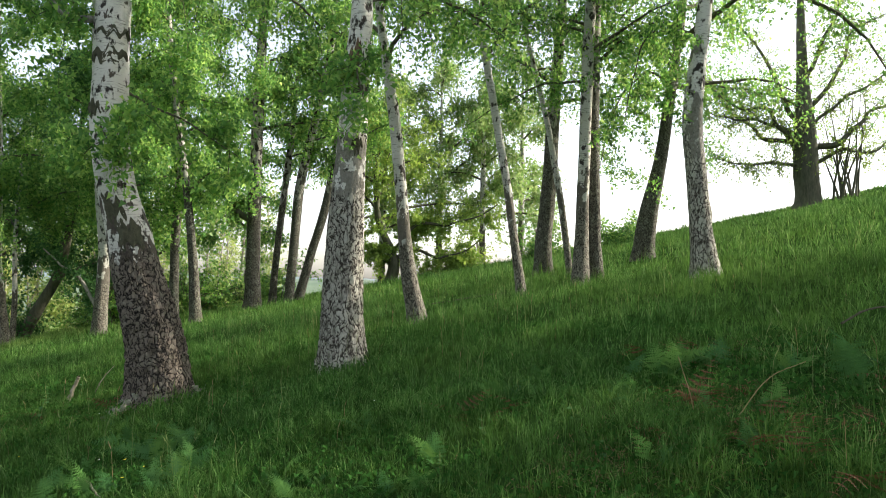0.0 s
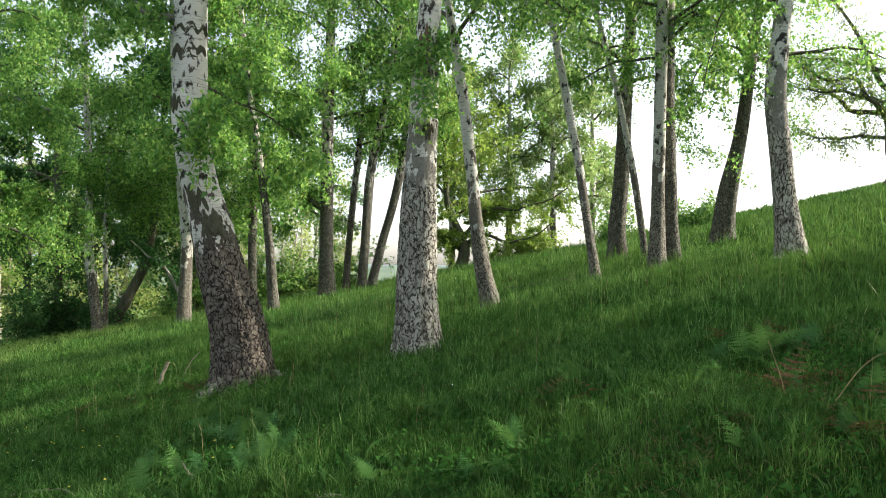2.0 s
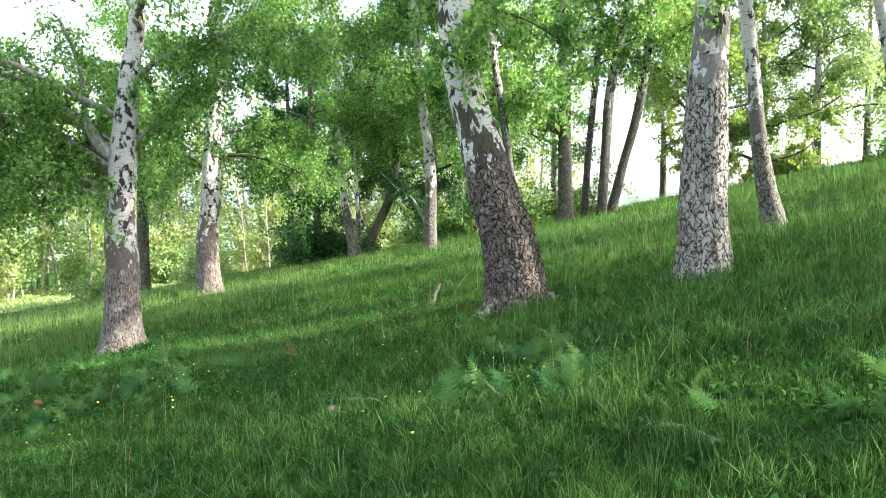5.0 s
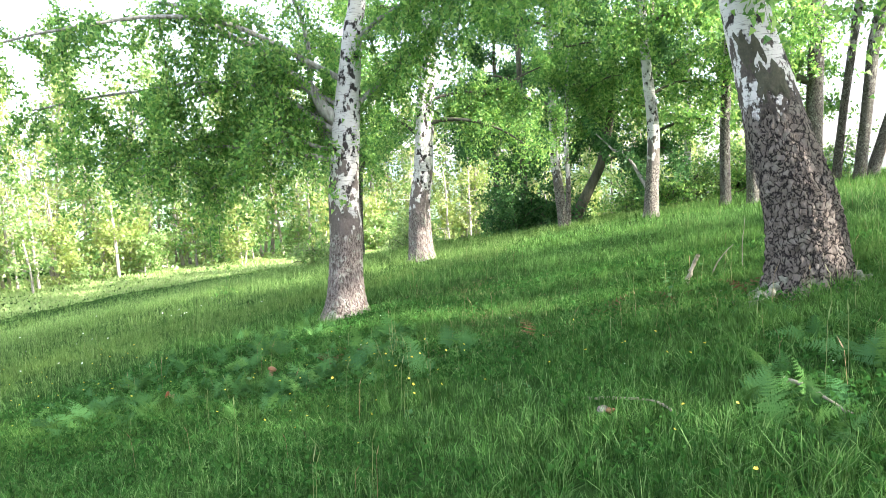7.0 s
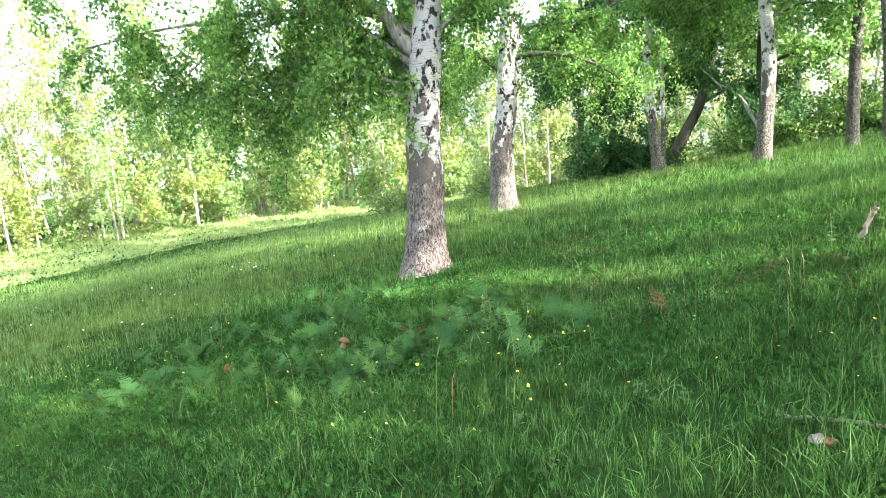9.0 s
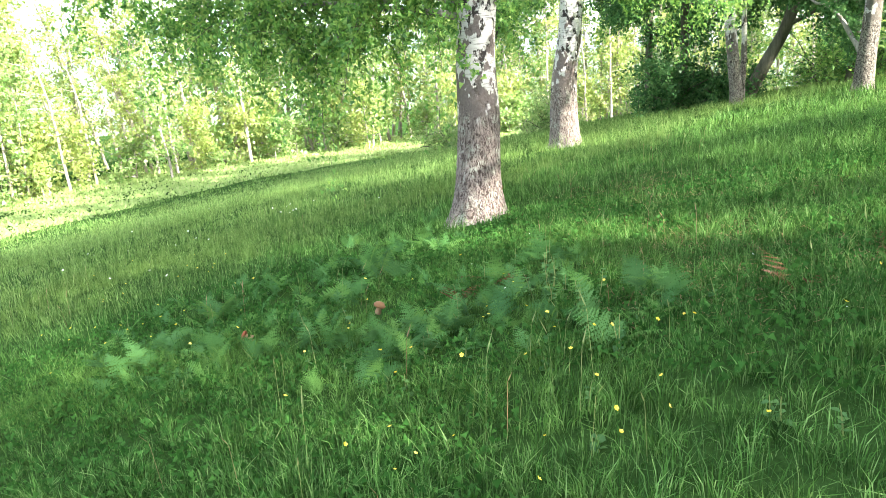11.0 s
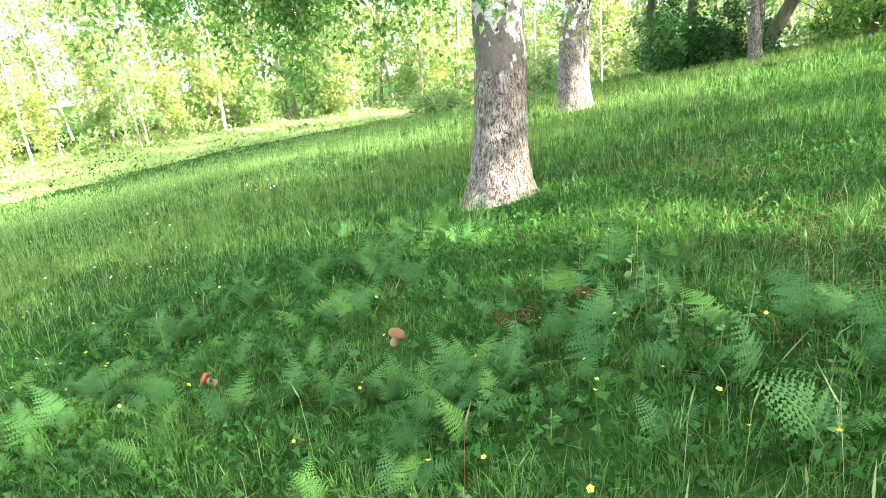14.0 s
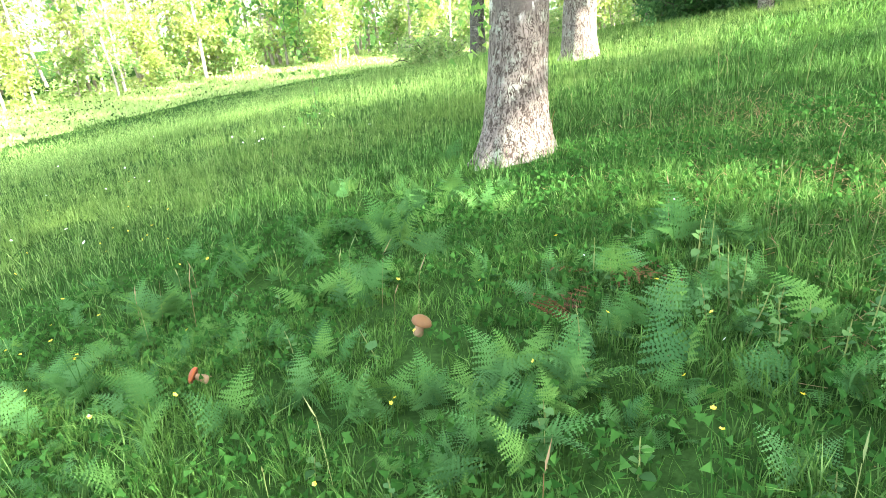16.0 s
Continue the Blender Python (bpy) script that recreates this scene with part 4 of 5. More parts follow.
def ridge(name, dist, base, heights, mat, label, bump, seed):
    g = np.random.default_rng(seed)
    az = np.linspace(-180, 180, 720)
    h = np.interp(az, [a for a, _ in heights], [b for _, b in heights])
    h = h + bump * (np.abs(np.sin(az * 1.9 + 1)) + .6 * np.abs(np.sin(az * 4.7)) + .6 * g.random(720))
    rows = []
    for k, (dd, hh) in enumerate(((0, 0), (.12, .55), (.25, .85), (.4, 1.0), (.8, .6))):
        r = dist * (1 + dd)
        rows.append(np.stack([r * np.sin(np.radians(az)), r * np.cos(np.radians(az)), base + (h - base) * hh], -1))
    v = np.concatenate(rows)
    i, j = np.meshgrid(np.arange(4), np.arange(719), indexing="ij")
    f = np.stack([i * 720 + j, i * 720 + j + 1, (i + 1) * 720 + j + 1, (i + 1) * 720 + j], -1).reshape(-1, 4)
    tagged(part_np(name, v, [f], mat), label, "hill", kind="structure")


# no air haze here: the ridge colours carry it
ridge("backdrop_hill", 190, -10, [(-180, 6), (-90, 8), (-60, 7), (-40, 2), (-20, 1.5), (0, 0), (60, 0), (180, 6)], HILL, "distant wooded hills with haze in their colour", .6, 3)
ridge("backdrop_mountain", 520, -10, [(-180, 30), (-110, 40), (-75, 58), (-50, 42), (-35, 16), (-15, 4), (20, -5), (180, 30)], MOUNTAIN, "far mountain slope with blue haze in its colour", .6, 4)

# ---- grass ----
def hash_noise(x, y, s, seed):
    """Smooth value noise for clumping."""
    g = np.random.default_rng(seed)
    tab = g.random((256, 256))
    u, v = x / s, y / s
    a, b = np.floor(u).astype(int), np.floor(v).astype(int)
    fu, fv = u - a, v - b
    fu, fv = fu * fu * (3 - 2 * fu), fv * fv * (3 - 2 * fv)
    q = lambda p, r: tab[p % 256, r % 256]
    return (q(a, b) * (1 - fu) + q(a + 1, b) * fu) * (1 - fv) + (q(a, b + 1) * (1 - fu) + q(a + 1, b + 1) * fu) * fv


def scatter(n, inner, outer, g, centre=(-3.5, 3.5)):
    """Random places of a ring of the slope on the side that the grove fills."""
    r = np.sqrt(inner ** 2 + (outer ** 2 - inner ** 2) * g.random(n))
    a = g.random(n) * 2 * np.pi
    x, y = centre[0] + r * np.cos(a), centre[1] + r * np.sin(a)
    keep = (y > -.6 - 3.0 * hash_noise(x, y, 1.6, 31)) & (y > 0.9 * (x - 6) - 6) & (np.hypot(x, y - 4) < 46)
    return x[keep], y[keep]


BRACKEN_BEDS = ((-9.0, 5.3, 1.7, 1.6), (-7.0, 5.2, 1.6, 1.1), (-2.3, 5.2, .8, 1.1), (2.1, 5.0, 1.1, 1.1), (-.5, 4.6, 1.0, .6))


def tufts(name, count, per, inner, outer, tall, wide, spread, seed, label, slim=False, pale=False):
    """Grass in tufts that fan out from a common foot, shorter where bracken shades it."""
    g = np.random.default_rng(seed)
    x, y = scatter(count, inner, outer, g)
    if inner > 20:
        k = x > -34.5 + hash_noise(x, y, 2.0, 8) * 2 + .45 * np.maximum(0, y - 18)
        x, y = x[k], y[k]
    open_field = x + 1.5 * hash_noise(x, y, .9, 41) < -10.6 + .12 * (y - 6)
    k = (open_field == pale) & ((y > 1.2) | (g.random(len(x)) < .25))
    x, y = x[k], y[k]
    clump = hash_noise(x, y, .38, 5) * .5 + hash_noise(x, y, 1.5, 6) * .5
    k = g.random(len(x)) < .45 + .95 * clump
    x, y, clump = x[k], y[k], clump[k]
    low = np.ones(len(x))
    for cx, cy, rx, ry in BRACKEN_BEDS:
        low = np.minimum(low, .62 + .38 * np.clip(((x - cx) / rx) ** 2 + ((y - cy) / ry) ** 2, 0, 1))
    tall = tall * (1 + .3 * np.clip((x + 5) / 3.5, 0, 1))
    size = tall * (.45 + .75 * g.random(len(x))) * (.7 + .65 * clump) * low
    n = len(x) * per
    size, az0 = np.repeat(size, per), g.random(n) * 6.283
    r = spread * np.sqrt(g.random(n))
    x, y = np.repeat(x, per) + r * np.cos(az0), np.repeat(y, per) + r * np.sin(az0)
    h = size * (.5 + .6 * g.random(n))
    w = wide * (.6 + .8 * g.random(n)) * .5
    az = az0 + g.normal(size=n) * .7
    bend = h * (.1 + .85 * g.random(n) ** 1.3)
    bd = np.stack([np.cos(az), np.sin(az), np.zeros(n)], -1)
    turn = az + g.normal(size=n) * .9
    sd = np.stack([-np.sin(turn), np.cos(turn), np.zeros(n)], -1) * w[:, None]
    p = np.stack([x, y, ground(x, y) - .015], -1)
    up = np.array([0, 0, 1.0])
    tip = p + bd * bend[:, None] + up * (h * (1 - .25 * bend / h))[:, None]
    if slim:
        mid = p + bd * (bend * .22)[:, None] + up * (h * .5)[:, None]
        v, f = np.stack([p, mid + sd, tip, mid - sd], 1).reshape(-1, 3), np.arange(4 * n).reshape(-1, 4)
    else:
        v, f = np.stack([p - sd, p + sd, tip], 1).reshape(-1, 3), np.arange(3 * n).reshape(-1, 3)
    return tagged(part_np(name, v, [f], GRASS_PALE if pale else GRASS, smooth=False), label, "grass", kind="stuff")


tufts("grass", 19000, 18, 0, 5.7, .17, .0048, .05, 101, "lush green meadow grass in tufts on the slope", True)
tufts("grass", 26000, 12, 5.7, 12, .21, .0095, .08, 102, "lush green meadow grass under birches")
tufts("grass", 26000, 10, 12, 24, .24, .019, .14, 103, "green meadow grass further up the slope")
tufts("grass", 15000, 12, 24, 46, .18, .04, .3, 104, "far meadow grass in patchy light")
tufts("seeding_grass", 30000, 12, 5.7, 12, .22, .008, .09, 106, "pale green seeding grass on the open meadow slope", False, True)
tufts("seeding_grass", 34000, 10, 12, 24, .24, .014, .15, 107, "pale green seeding grass lower on the open meadow", False, True)
tufts("seeding_grass", 30000, 12, 24, 46, .18, .045, .3, 108, "pale green far meadow grass", False, True)


def mown(count, seed):
    g = np.random.default_rng(seed)
    x, y = -26.0 - 24 * g.random(count), -6 + 50 * g.random(count)
    keep = x < -33.2 + hash_noise(x, y, 2.0, 8) * 1.5 + .45 * np.maximum(0, y - 18)
    x, y = x[keep], y[keep]
    n = len(x)
    p = np.stack([x, y, ground(x, y) - .01], -1)
    az = g.random(n) * 6.283
    s = np.stack([np.cos(az), np.sin(az), np.zeros(n)], -1) * .075
    tip = p + g.normal(size=(n, 3)) * .05 + np.array([0, 0, .09])
    v = np.stack([p - s, p + s, tip], 1).reshape(-1, 3)
    tagged(part_np("mown_grass", v, [np.arange(3 * n).reshape(-1, 3)], SUNLIT_HAY, smooth=False), "short pale mown meadow grass with some sunlight in its colour", "grass", kind="stuff")


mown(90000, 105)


def litter(places, count, seed):
    """Flattened straw and old bracken bits lying between the grass."""
    g = np.random.default_rng(seed)
    vs = []
    for cx, cy, rx, ry in places:
        n = count
        x, y = cx + rx * g.normal(size=n) * .6, cy + ry * g.normal(size=n) * .6
        p = np.stack([x, y, ground(x, y) + .01 + .04 * g.random(n)], -1)
        az = g.random(n) * 6.283
        d = np.stack([np.cos(az), np.sin(az), g.normal(size=n) * .25], -1) * (.02 + .04 * g.random(n))[:, None]
        s = np.stack([-np.sin(az), np.cos(az), np.zeros(n)], -1) * .0022
        vs.append(np.stack([p - d - s, p - d + s, p + d + s, p + d - s], 1).reshape(-1, 3))
    v = np.concatenate(vs)
    tagged(part_np("straw_litter", v, [np.arange(len(v)).reshape(-1, 4)], STRAW, smooth=False), "dry straw and bracken litter between grass", "litter", kind="stuff")


litter(((-7.0, 7.7, 1.1, .6), (-6.2, 7.2, .8, .5), (-4.6, 7.0, .8, .4), (2.0, 4.2, .9, .7), (2.3, 5.9, .6, .4), (-3.6, 7.2, .6, .4), (-5.4, 6.2, .8, .5), (1.0, 4.0, .5, .4), (-6.6, 8.6, 1.5, .7), (-7.8, 9.2, 1.1, .6), (1.7, 4.7, .5, .4)), 700, 113)


def herbs(count, inner, outer, size, seed):
    g = np.random.default_rng(seed)
    x, y = scatter(count, inner, outer, g)
    keep = hash_noise(x, y, .6, 9) > .32
    x, y = x[keep], y[keep]
    c = np.stack([x, y, ground(x, y) + .02 + .09 * g.random(len(x))], -1)
    v, f = leaf_blades(c, size, g, -.1, .5)
    tagged(part_np("clover", v, [f], HERB, smooth=False), "small round clover and herb leaves in grass", "herb", kind="stuff")


herbs(130000, 0, 7.0, .028, 111)


def stalks(name, count, inner, outer, tall, seed, mat, label, plot=None, head=.0035):
    """Thin flowering grass stems with a loose head."""
    g = np.random.default_rng(seed)
    if plot:
        x, y = plot[0] + (plot[1] - plot[0]) * g.random(count), plot[2] + (plot[3] - plot[2]) * g.random(count)
    else:
        x, y = scatter(count, inner, outer, g)
    keep = hash_noise(x, y, 1.3, 19) > .5
    if plot:
        keep = g.random(count) < np.clip((plot[1] - x) / 6.0, 0, 1)
    x, y = x[keep], y[keep]
    n = len(x)
    p = np.stack([x, y, ground(x, y)], -1)
    h = tall * (.6 + .7 * g.random(n))
    az = g.random(n) * 6.283
    d = np.stack([np.cos(az), np.sin(az), np.zeros(n)], -1)
    s = np.stack([-np.sin(az), np.cos(az), np.zeros(n)], -1)
    up = np.array([0, 0, 1.0])
    a = p + d * (h * .1)[:, None] + up * (h * .8)[:, None]
    b = p + d * (h * .25)[:, None] + up * h[:, None]
    w, q = .0012, head
    v = np.stack([p - s * w, p + s * w, a + s * w, a - s * w, a - s * .002, a + s * q + (b - a) * .3, b, a - s * q + (b - a) * .4], 1).reshape(-1, 3)
    k = np.arange(n)[:, None] * 8
    tagged(part_np(name, v, [k + np.array([[0, 1, 2, 3]]), k + np.array([[4, 5, 6, 7]])], mat, smooth=False), label, "grass", kind="stuff")


stalks("flowering_grass", 3000, 0, 13, .42, 121, STALK, "thin pale flowering grass stalks on the slope")
stalks("grass_heads", 14000, 0, 0, .27, 123, SEED, "pale green grass heads on the lower meadow slope", (-28, -9, 3.5, 17), .004)
stalks("dry_grass", 700, 0, 10, .32, 122, STRAW, "dry straw-coloured stalks among green grass")

# ---- bracken ----
def frond_mesh(name, length, seed, mat, pairs=14, fall=1.0):
    """A triangular bracken frond: stalk, leaflets and toothed lobes."""
    g = np.random.default_rng(seed)
    n = 14
    u = np.linspace(0, 1, n)
    x = length * (.10 * u + .5 * u ** 2.0 * fall)
    z = length * (.97 * u - .30 * fall * u ** 2.4)
    rach = np.stack([x, .02 * np.sin(5 * u + seed), z], -1)
    verts, tris = [], []

    def add(*pts):
        k = len(verts)
        verts.extend(pts)
        tris.append((k, k + 1, k + 2))

    for k in range(n - 1):
        w = np.array([0, .0035 * (1 - .7 * u[k]), 0])
        a, b = rach[k], rach[k + 1]
        add(a - w, a + w, b + w)
        add(a - w, b + w, b - w)
    for k in range(pairs):
        f = .26 + .73 * (k / (pairs - 1)) ** .9
        p = np.array([np.interp(f, u, rach[:, c]) for c in range(3)])
        tang = np.array([np.interp(min(1, f + .04), u, rach[:, c]) - np.interp(f - .04, u, rach[:, c]) for c in range(3)])
        tang /= np.linalg.norm(tang)
        size = length * .30 * (1 - (f - .26) / .76) ** .85 + length * .02
        for side in (-1, 1):
            out = np.array([0, side, 0]) + tang * .42 + np.array([0, 0, -.12]) + g.normal(size=3) * .06
            out /= np.linalg.norm(out)
            across = tang - out * tang.dot(out)
            across /= np.linalg.norm(across)
            lobes = max(3, int(8 * size / (length * .30)))
            mid = p + out * size * .5 + np.array([0, 0, -.03 * size])
            tip = p + out * size * 1.05 + np.array([0, 0, -.11 * size])
            hw = across * size * .03
            add(p, mid + hw, mid - hw)
            add(mid - hw, mid + hw, tip)
            for q in range(lobes):
                v = (q + .5) / lobes
                c = p + out * size * v + np.array([0, 0, -.10 * size * v * v])
                reach = size * (.175 * (1 - v) ** .8 + .03)
                step = out * size / lobes * .5
                for sgn in (-1, 1):
                    add(c - step, c + step, c + across * sgn * reach + out * reach * .5)
    return mesh_np(name, np.array(verts), [np.array(tris)], mat, smooth=False)


FRONDS = [frond_mesh("frond", l, 200 + k, FERN, fall=fl) for k, (l, fl) in enumerate(((.42, .8), (.5, 1.0), (.36, .6), (.55, 1.1), (.46, 1.25), (.3, .9)))]
DEAD_FRONDS = [frond_mesh("dead_frond", l, 220 + k, RUST, 8, 2.2) for k, l in enumerate((.4, .5))]


def fern(x, y, size, g, meshes, count, name="bracken_fern", label="green bracken fern with arching fronds in grass"):
    t = thing(name, (x, y, gz(x, y) - .02), label, "fern", "bracken on the slope")
    a0 = g.random() * 360
    for k in range(count):
        ob = new("frond", meshes[g.integers(0, len(meshes))])
        ob.parent = t
        ob.matrix_local = pose(g.normal() * .04, g.normal() * .04, 0, g.normal() * 14, g.normal() * 16, a0 + k * 360 / count + g.normal() * 25) @ Matrix.Diagonal((size, size * (.8 + .4 * g.random()), size * (.8 + .35 * g.random()), 1))
    return t


g = np.random.default_rng(230)
for cx, cy, rx, ry, n, size in ((-9.2, 5.2, 1.1, 1.7, 66, 1.0), (-7.0, 6.1, .9, .5, 14, .95), (-6.2, 5.4, .5, .6, 10, 1.0), (-6.7, 4.6, .5, .35, 9, .9), (-8.6, 3.9, .8, .4, 10, 1.0), (-10.0, 7.0, .7, .7, 9, .9), (-7.2, 4.85, .8, .55, 32, .85), (-7.9, 4.3, .8, .5, 18, .85), (-6.5, 5.1, .6, .4, 12, .85), (-9.0, 6.6, .9, .6, 7, .9), (-6.3, 5.85, .9, .45, 13, .9), (-10.3, 6.1, 1.2, .8, 5, .95), (-2.3, 5.3, .65, 1.0, 22, 1.0), (-1.1, 4.3, .4, .3, 5, .9), (-2.1, 4.7, .5, .3, 6, .9), (.3, 5.6, .9, .7, 7, 1.0), (2.3, 5.2, 1.1, .9, 19, 1.15),
                                (-.5, 4.4, .7, .35, 7, .9), (-1.7, 6.9, .5, .3, 5, .85), (-2.0, 4.6, .35, .35, 4, .8), (1.5, 4.0, .5, .3, 5, .9), (-8.2, 4.0, .7, .4, 8, .9), (-3.2, 6.8, .5, .25, 5, .8)):
    for k in range(int(n * .98)):
        r, a = math.sqrt(g.random()), g.random() * 6.283
        px, py = cx + rx * r * math.cos(a), cy + ry * r * math.sin(a)
        if math.hypot(px + 7.33, py - 5.08) < .34 or math.hypot(px + 7.85, py - 4.38) < .28:
            continue
        fern(px, py, size * .58 * (.6 + .75 * g.random()), g, FRONDS, int(g.integers(3, 6)))
for x, y, size in ((-5.75, 5.5, 1.25), (-6.05, 5.85, 1.1), (-7.05, 5.62, .95), (-6.75, 4.9, 1.0), (-5.35, 5.25, 1.15), (.5, 5.8, 1.1), (2.5, 5.2, 1.2), (2.05, 5.6, 1.1), (-.6, 5.2, 1.05), (-2.3, 5.6, 1.15)):
    fern(x, y, size * .62, g, FRONDS, 4, label="large bracken fern with toothed green fronds")
for cx, cy, r0, n in ((1.65, 4.6, .3, 5), (2.1, 3.75, .35, 5), (2.2, 5.95, .3, 4), (.45, 5.2, .15, 2), (-6.95, 5.75, .12, 2), (2.7, 4.3, .3, 4), (-4.9, 6.6, .3, 2), (-3.9, 7.3, .2, 2)):
    for k in range(n):
        fern(cx + g.normal() * r0, cy + g.normal() * r0, .55 + .3 * g.random(), g, DEAD_FRONDS, 3, "dead_bracken", "withered rust-brown bracken lying in grass")


# ---- leafy weeds ----
def oval_leaf_mesh(name, length):
    """An oval leaf with a folded midrib and a drooping tip."""
    rows = [(0, .0), (.2, .3), (.45, .42), (.72, .3), (1.0, .0)]
    v, f = [], []
    for u, w in rows:
        z = .12 * u - .3 * u * u
        v += [(length * u, -length * w, length * (z + w * .18)), (length * u, 0, length * z), (length * u, length * w, length * (z + w * .18))]
    for k in range(len(rows) - 1):
        f += [(3 * k, 3 * k + 3, 3 * k + 4, 3 * k + 1), (3 * k + 1, 3 * k + 4, 3 * k + 5, 3 * k + 2)]
    return mesh_np(name, np.array(v), [np.array(f)], WEED)


WEED = foliage("weed_leaf", [(0.05, 0.125, 0.04), (0.075, 0.165, 0.055), (0.10, 0.20, 0.06)], 0.3, 0.01, whole=True)
OVALS = [oval_leaf_mesh("leaf", l) for l in (.038, .05, .03)]


def weed(x, y, h, g, label):
    t = thing("broadleaf_weed", (x, y, gz(x, y)), label, "weed", "weeds in the grass")
    path, rad = bough((0, 0, -.02), (g.normal() * .12, g.normal() * .12, 1), h, .0035, g, 0, 6, .05)
    v, f = tube(path, rad + .0008, 5)
    part_np("stem", v, [f], STALK, t)
    fine = spline(path, 30)
    n = max(3, int(h / .05))
    for k in range(n):
        p = fine[int(8 + 21 * k / n)]
        for side in (0, 180):
            ob = new("leaf", OVALS[int(g.integers(0, 3))])
            ob.parent = t
            size = 1.15 - .5 * k / n
            ob.matrix_local = Matrix.Translation(p) @ pose(0, 0, 0, g.normal() * 12, g.normal() * 15 - 10, side + 90 * (k % 2) + g.normal() * 20) @ Matrix.Diagonal((size, size, size, 1))


g = np.random.default_rng(235)
for cx, cy, r0, n, h in ((-6.2, 5.7, .35, 9, .26), (-5.7, 5.3, .3, 6, .2), (-6.9, 5.9, .4, 6, .22), (-6.3, 4.9, .4, 7, .15), (-7.4, 4.6, .5, 7, .16), (-3.4, 7.6, .5, 6, .3), (-1.9, 6.7, .7, 6, .26), (-4.9, 4.5, .8, 9, .14), (-1.0, 5.0, .8, 7, .2), (1.0, 5.0, .7, 6, .2)):
    for k in range(n):
        weed(cx + g.normal() * r0, cy + g.normal() * r0 * .7, h * (.7 + .6 * g.random()), g, "small green weed with paired oval leaves in grass")


# ---- flowers ----
def flower(name, petals, petal_r, cup, mat, seed):
    g = np.random.default_rng(seed)
    v, f = [], []
    for k in range(petals):
        a = 6.283 * k / petals
        e, s = np.array([math.cos(a), math.sin(a), 0]), np.array([-math.sin(a), math.cos(a), 0])
        b = len(v)
        v += [e * .001, e * petal_r * .6 + s * petal_r * .45 + (0, 0, cup * .6), e * petal_r + (0, 0, cup), e * petal_r * .6 - s * petal_r * .45 + (0, 0, cup * .6)]
        f.append((b, b + 1, b + 2, b + 3))
    return mesh_np(name, np.array(v), [np.array(f)], mat, smooth=False)


BLOSSOM = flower("blossom", 5, .013, .007, PETAL, 1)
BLOSSOM_WHITE = flower("blossom", 8, .012, .002, PETAL_WHITE, 2)


def bloom(x, y, h, g, mesh, name, label, scale=1.0):
    t = thing(name, (x, y, gz(x, y)), label, "flower", "meadow flowers")
    path, rad = bough((0, 0, 0), (g.normal() * .15, g.normal() * .15, 1), h, .0018, g, 0, 4, .06)
    v, f = tube(path, rad + .0006, 4)
    part_np("stem", v, [f], HERB, t)
    ob = new("blossom", mesh)
    ob.parent = t
    ob.matrix_local = Matrix.Translation(path[-1]) @ pose(0, 0, 0, g.normal() * 25, g.normal() * 25, g.random() * 360) @ Matrix.Diagonal((scale, scale, scale, 1))


g = np.random.default_rng(240)
for cx, cy, r0, n in ((-4.6, 4.6, .9, 26), (-5.3, 4.0, .5, 7), (-5.9, 5.2, .6, 7), (-3.6, 5.1, .5, 5), (-8.6, 4.4, 1.0, 9), (-6.5, 4.9, .5, 6), (-2.2, 3.8, .7, 6), (-7.5, 4.8, .7, 5), (-11.5, 5.2, 1.2, 8), (-10.0, 4.4, .8, 16), (-9.2, 4.0, .5, 8)):
    for k in range(n):
        bloom(cx + g.normal() * r0, cy + g.normal() * r0 * .6, .23 + .12 * g.random(), g, BLOSSOM, "buttercup", "small yellow buttercup on a thin stem", .55 + .35 * g.random())
for cx, cy, r0, n in ((-14, 8.2, 1.0, 12), (-13.5, 6.0, 1.4, 14), (-6.5, 5.6, .9, 3), (-1.2, 5.6, 1.4, 4), (-4.4, 5.8, 1.0, 4)):
    for k in range(n):
        bloom(cx + g.normal() * r0, cy + g.normal() * r0 * .6, .25 + .12 * g.random(), g, BLOSSOM_WHITE, "white_flower", "small white meadow flower on a thin stem", (.3 if cx > -10 else 1.1) + .35 * g.random())


# ---- mushrooms and fallen wood ----
def lathe(rows, sides=28, wob=0.0, seed=0):
    """rows of (radius, height), turned round z."""
    g = np.random.default_rng(seed)
    ph = g.random(3) * 6.28
    ang = np.linspace(0, 2 * np.pi, sides, endpoint=False)
    r = np.array([a for a, _ in rows])[:, None] * (1 + wob * np.sin(2 * ang + ph[0])[None] + wob * .6 * np.sin(3 * ang + ph[1])[None])
    z = np.array([b for _, b in rows])[:, None] + 0 * ang[None]
    v = np.stack([r * np.cos(ang), r * np.sin(ang), z], -1).reshape(-1, 3)
    n = len(rows)
    i, j = np.meshgrid(np.arange(n - 1), np.arange(sides), indexing="ij")
    j2 = (j + 1) % sides
    return v, np.stack([i * sides + j, i * sides + j2, (i + 1) * sides + j2, (i + 1) * sides + j], -1).reshape(-1, 4)


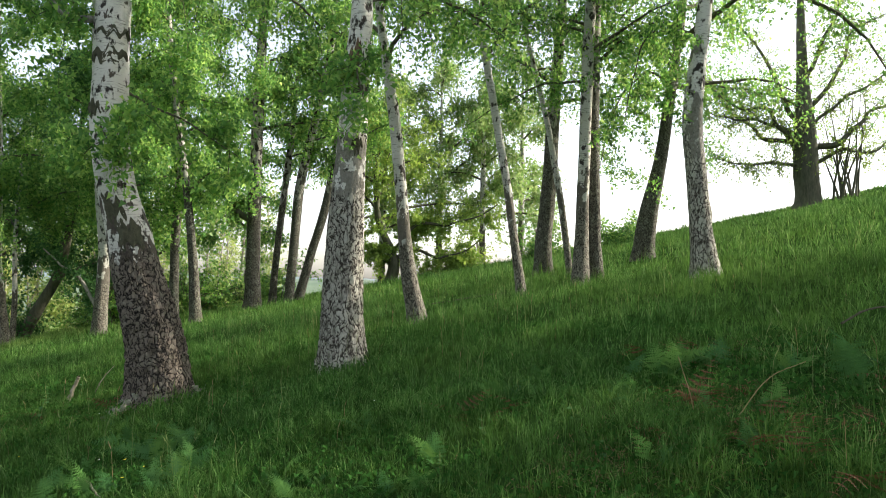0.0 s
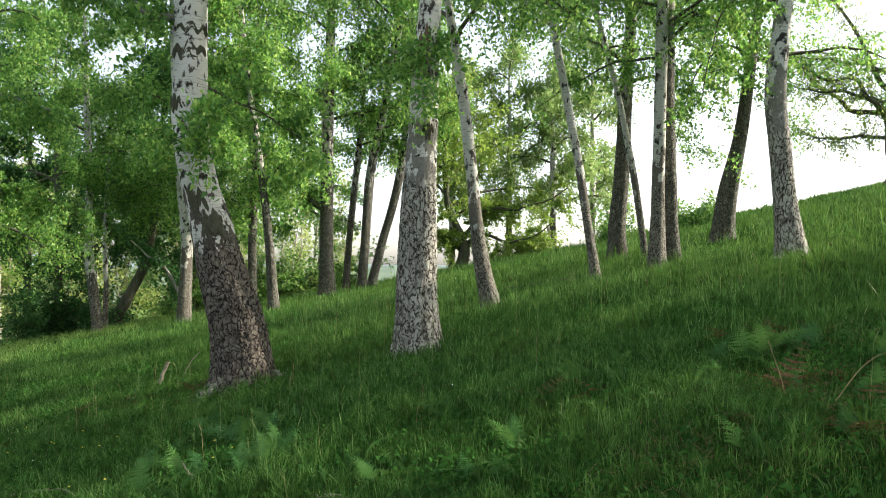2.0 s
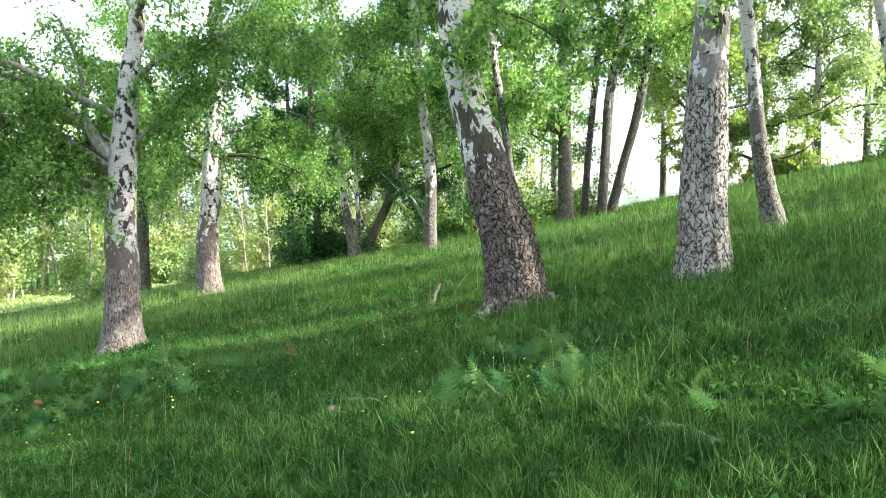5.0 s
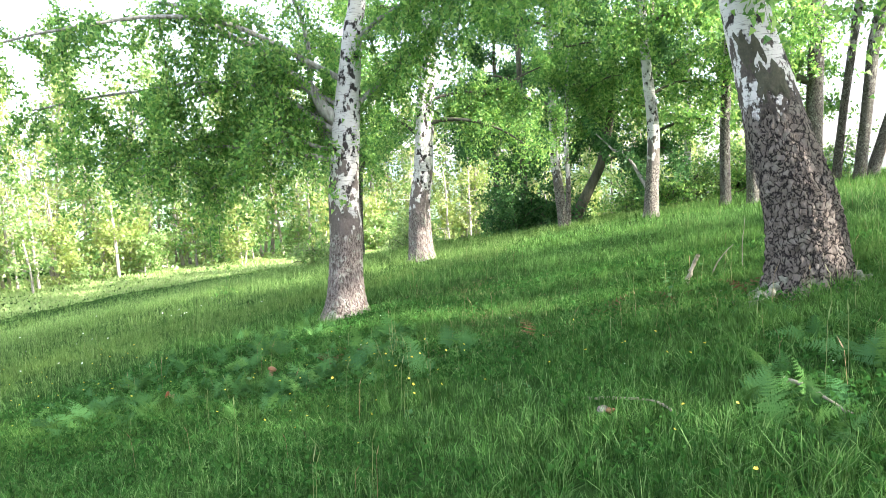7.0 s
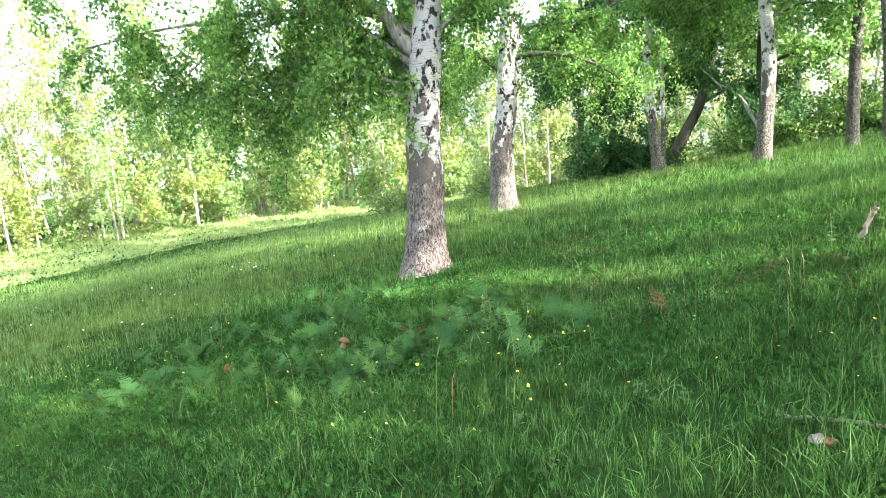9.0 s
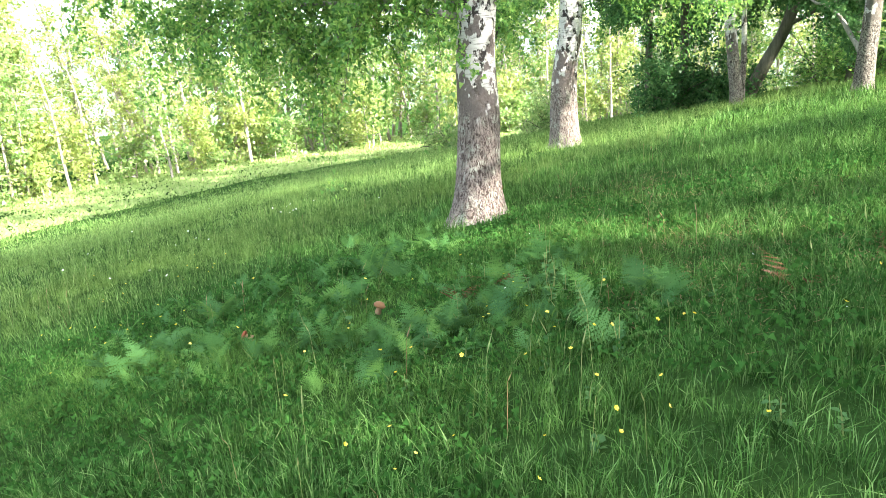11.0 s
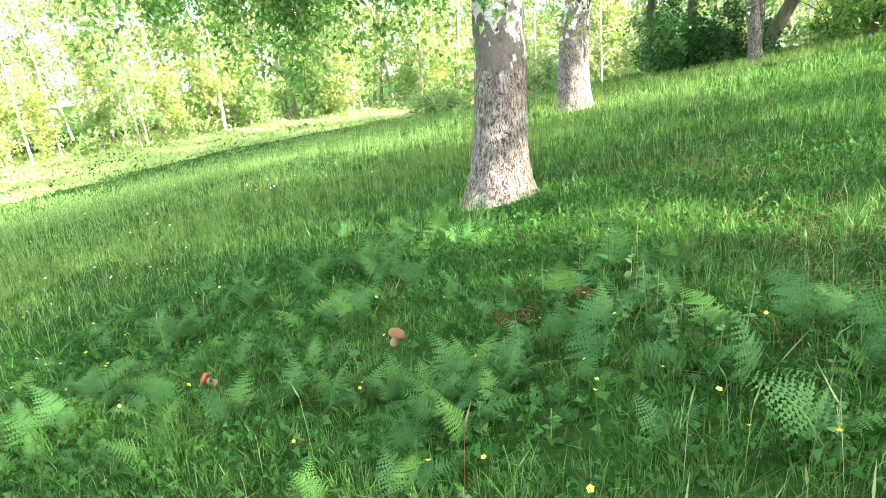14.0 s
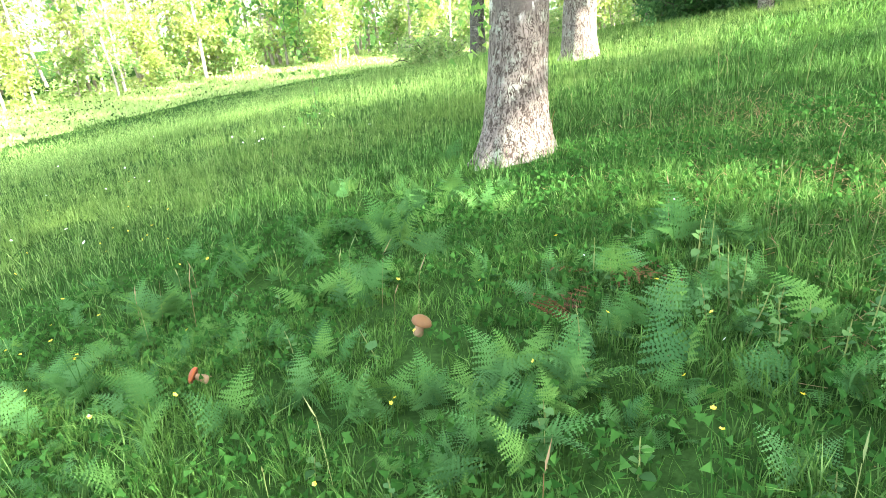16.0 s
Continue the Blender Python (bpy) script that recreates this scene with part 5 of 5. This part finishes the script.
def mushroom(x, y, lift, cap_r, stem_h, tilt, turn, cap_mat, label, seed):
    t = thing("mushroom", (x, y, gz(x, y) + lift), label, "mushroom")
    t.matrix_world = pose(x, y, gz(x, y) + lift, 0, tilt, turn)
    rows = [(.001, -.01)] + [(cap_r * .55 * k, stem_h * u - .01) for k, u in ((.9, 0), (1.0, .12), (.95, .35), (.8, .65), (.7, .9), (.66, 1.02))]
    v, f = lathe(rows, 24, .05, seed)
    part_np("stem", v, [f], STEM, t)
    rows = [(cap_r * .5, stem_h * .93), (cap_r * .82, stem_h * .92), (cap_r * .97, stem_h * .97), (cap_r, stem_h * 1.0 + cap_r * .12), (cap_r * .95, stem_h + cap_r * .26), (cap_r * .8, stem_h + cap_r * .42), (cap_r * .55, stem_h + cap_r * .53), (cap_r * .25, stem_h + cap_r * .58), (.001, stem_h + cap_r * .59)]
    v, f = lathe(rows, 32, .05, seed + 1)
    part_np("cap", v, [f], cap_mat, t)


mushroom(-7.47, 5.21, .045, .045, .055, 20, 30, CAP, "brown bolete mushroom with thick tan stem in grass", 1)
mushroom(-8.03, 4.46, .07, .036, .062, -72, 40, CAP_RUST, "tilted rust-brown mushroom leaning among ferns", 2)


def stick(pts, r0, r1, label, name="fallen_stick", mat=None, sides=8, seed=0):
    g = np.random.default_rng(seed)
    base = np.array([pts[0][0], pts[0][1], gz(pts[0][0], pts[0][1])])
    r0, r1 = r0 * .75, r1 * .75
    pos = np.array([(x, y, gz(x, y) + (h if name != "fallen_stick" else h * .8)) for x, y, h in pts]) - base
    path = spline(pos, 7 * len(pos)) + g.normal(size=(7 * len(pos), 3)) * r0 * .18
    t = thing(name, base, label, "branch")
    v, f = tube(path, np.linspace(r0, r1, len(path)) * (1 + .15 * g.normal(size=len(path))), sides)
    part_np("wood", v, [f], mat or DEADWOOD, t)


stick([(-4.22, 8.0, -.05), (-4.2, 8.0, .12), (-4.14, 8.02, .27), (-4.1, 8.0, .33)], .036, .02, "broken pale stub of dead wood in grass", "dead_stub", seed=1)
stick([(-4.1, 8.3, 0), (-4.0, 8.32, .2), (-3.86, 8.32, .34)], .012, .006, "thin dead grey twig standing in grass", "dead_twig", seed=2)
stick([(-3.85, 8.6, 0), (-3.85, 8.6, .3), (-3.82, 8.6, .58)], .008, .004, "thin dead upright stem in grass", "dead_twig", seed=3)
stick([(-2.63, 5.14, .09), (-2.46, 4.95, .11), (-2.2, 4.58, .09)], .018, .010, "grey fallen stick lying in grass", seed=4)
stick([(-3.66, 4.70, .08), (-3.42, 4.72, .10), (-3.22, 4.72, .10), (-3.03, 4.59, .09)], .014, .009, "pale fallen stick lying in grass", seed=5)
stick([(-1.2, 4.0, .08), (-1.05, 3.95, .10), (-.85, 3.8, .09)], .02, .012, "pale fallen branch piece in grass", seed=7)
stick([(1.6, 4.5, .0), (1.56, 4.5, .2), (1.5, 4.52, .42)], .005, .0035, "dry pale bracken stem standing in grass", "dry_stem", STRAW, 6, seed=8)
stick([(1.75, 4.2, .1), (1.95, 4.25, .28), (2.2, 4.3, .34)], .005, .003, "dry bent bracken stem over grass", "dry_stem", STRAW, 6, seed=9)
stick([(3.1, 5.5, .28), (3.4, 5.6, .34), (3.9, 5.6, .30)], .014, .006, "thin dark branch resting on bracken", mat=BARK_TWIG, seed=10)
stick([(-3.35, 7.3, -.03), (-3.28, 7.15, .07), (-3.22, 7.0, .02)], .03, .02, "pale root stub at a birch foot", "root_stub", seed=11)
stick([(1.1, 12.35, .08), (.5, 12.2, .10), (-.2, 12.0, .12)], .02, .01, "thin fallen dark branch on the slope", mat=BARK_TWIG, seed=12)


stick([(-3.05, 7.3, .16), (-3.2, 7.12, .07), (-3.32, 6.98, .03), (-3.5, 6.85, -.05)], .07, .03, "pale lichen-covered surface root of a birch", "surface_root", LICHEN, 10, 21)
stick([(-3.1, 7.4, .14), (-3.3, 7.3, .06), (-3.45, 7.22, .0), (-3.6, 7.15, -.06)], .06, .025, "pale lichen-covered surface root of a birch", "surface_root", LICHEN, 10, 22)
stick([(-2.8, 7.5, .16), (-2.62, 7.55, .08), (-2.5, 7.6, .02), (-2.36, 7.65, -.06)], .06, .03, "pale lichen-covered surface root of a birch", "surface_root", LICHEN, 10, 23)


def crumple(x, y, label, seed):
    g = np.random.default_rng(seed)
    t = thing("bracket_fungus", (x, y, gz(x, y) + .085), label, "fungus")
    for k, (dx, dy, r, mat) in enumerate(((-.024, 0, .031, PALE), (.022, .008, .028, CAP))):
        bm = bmesh.new()
        bmesh.ops.create_icosphere(bm, subdivisions=3, radius=r)
        for v in bm.verts:
            v.co.z *= .55
            v.co += Vector((dx, dy, 0)) + v.normal * r * .5 * noise.noise(v.co * 38 + Vector((k * 3.1, 0, seed)))
        me = bpy.data.meshes.new("lobe")
        bm.to_mesh(me)
        bm.free()
        me.materials.append(mat)
        ob = new("lobe", me)
        ob.parent = t


crumple(-3.42, 4.52, "crumpled pale and brown old bracket fungus in grass", 3)
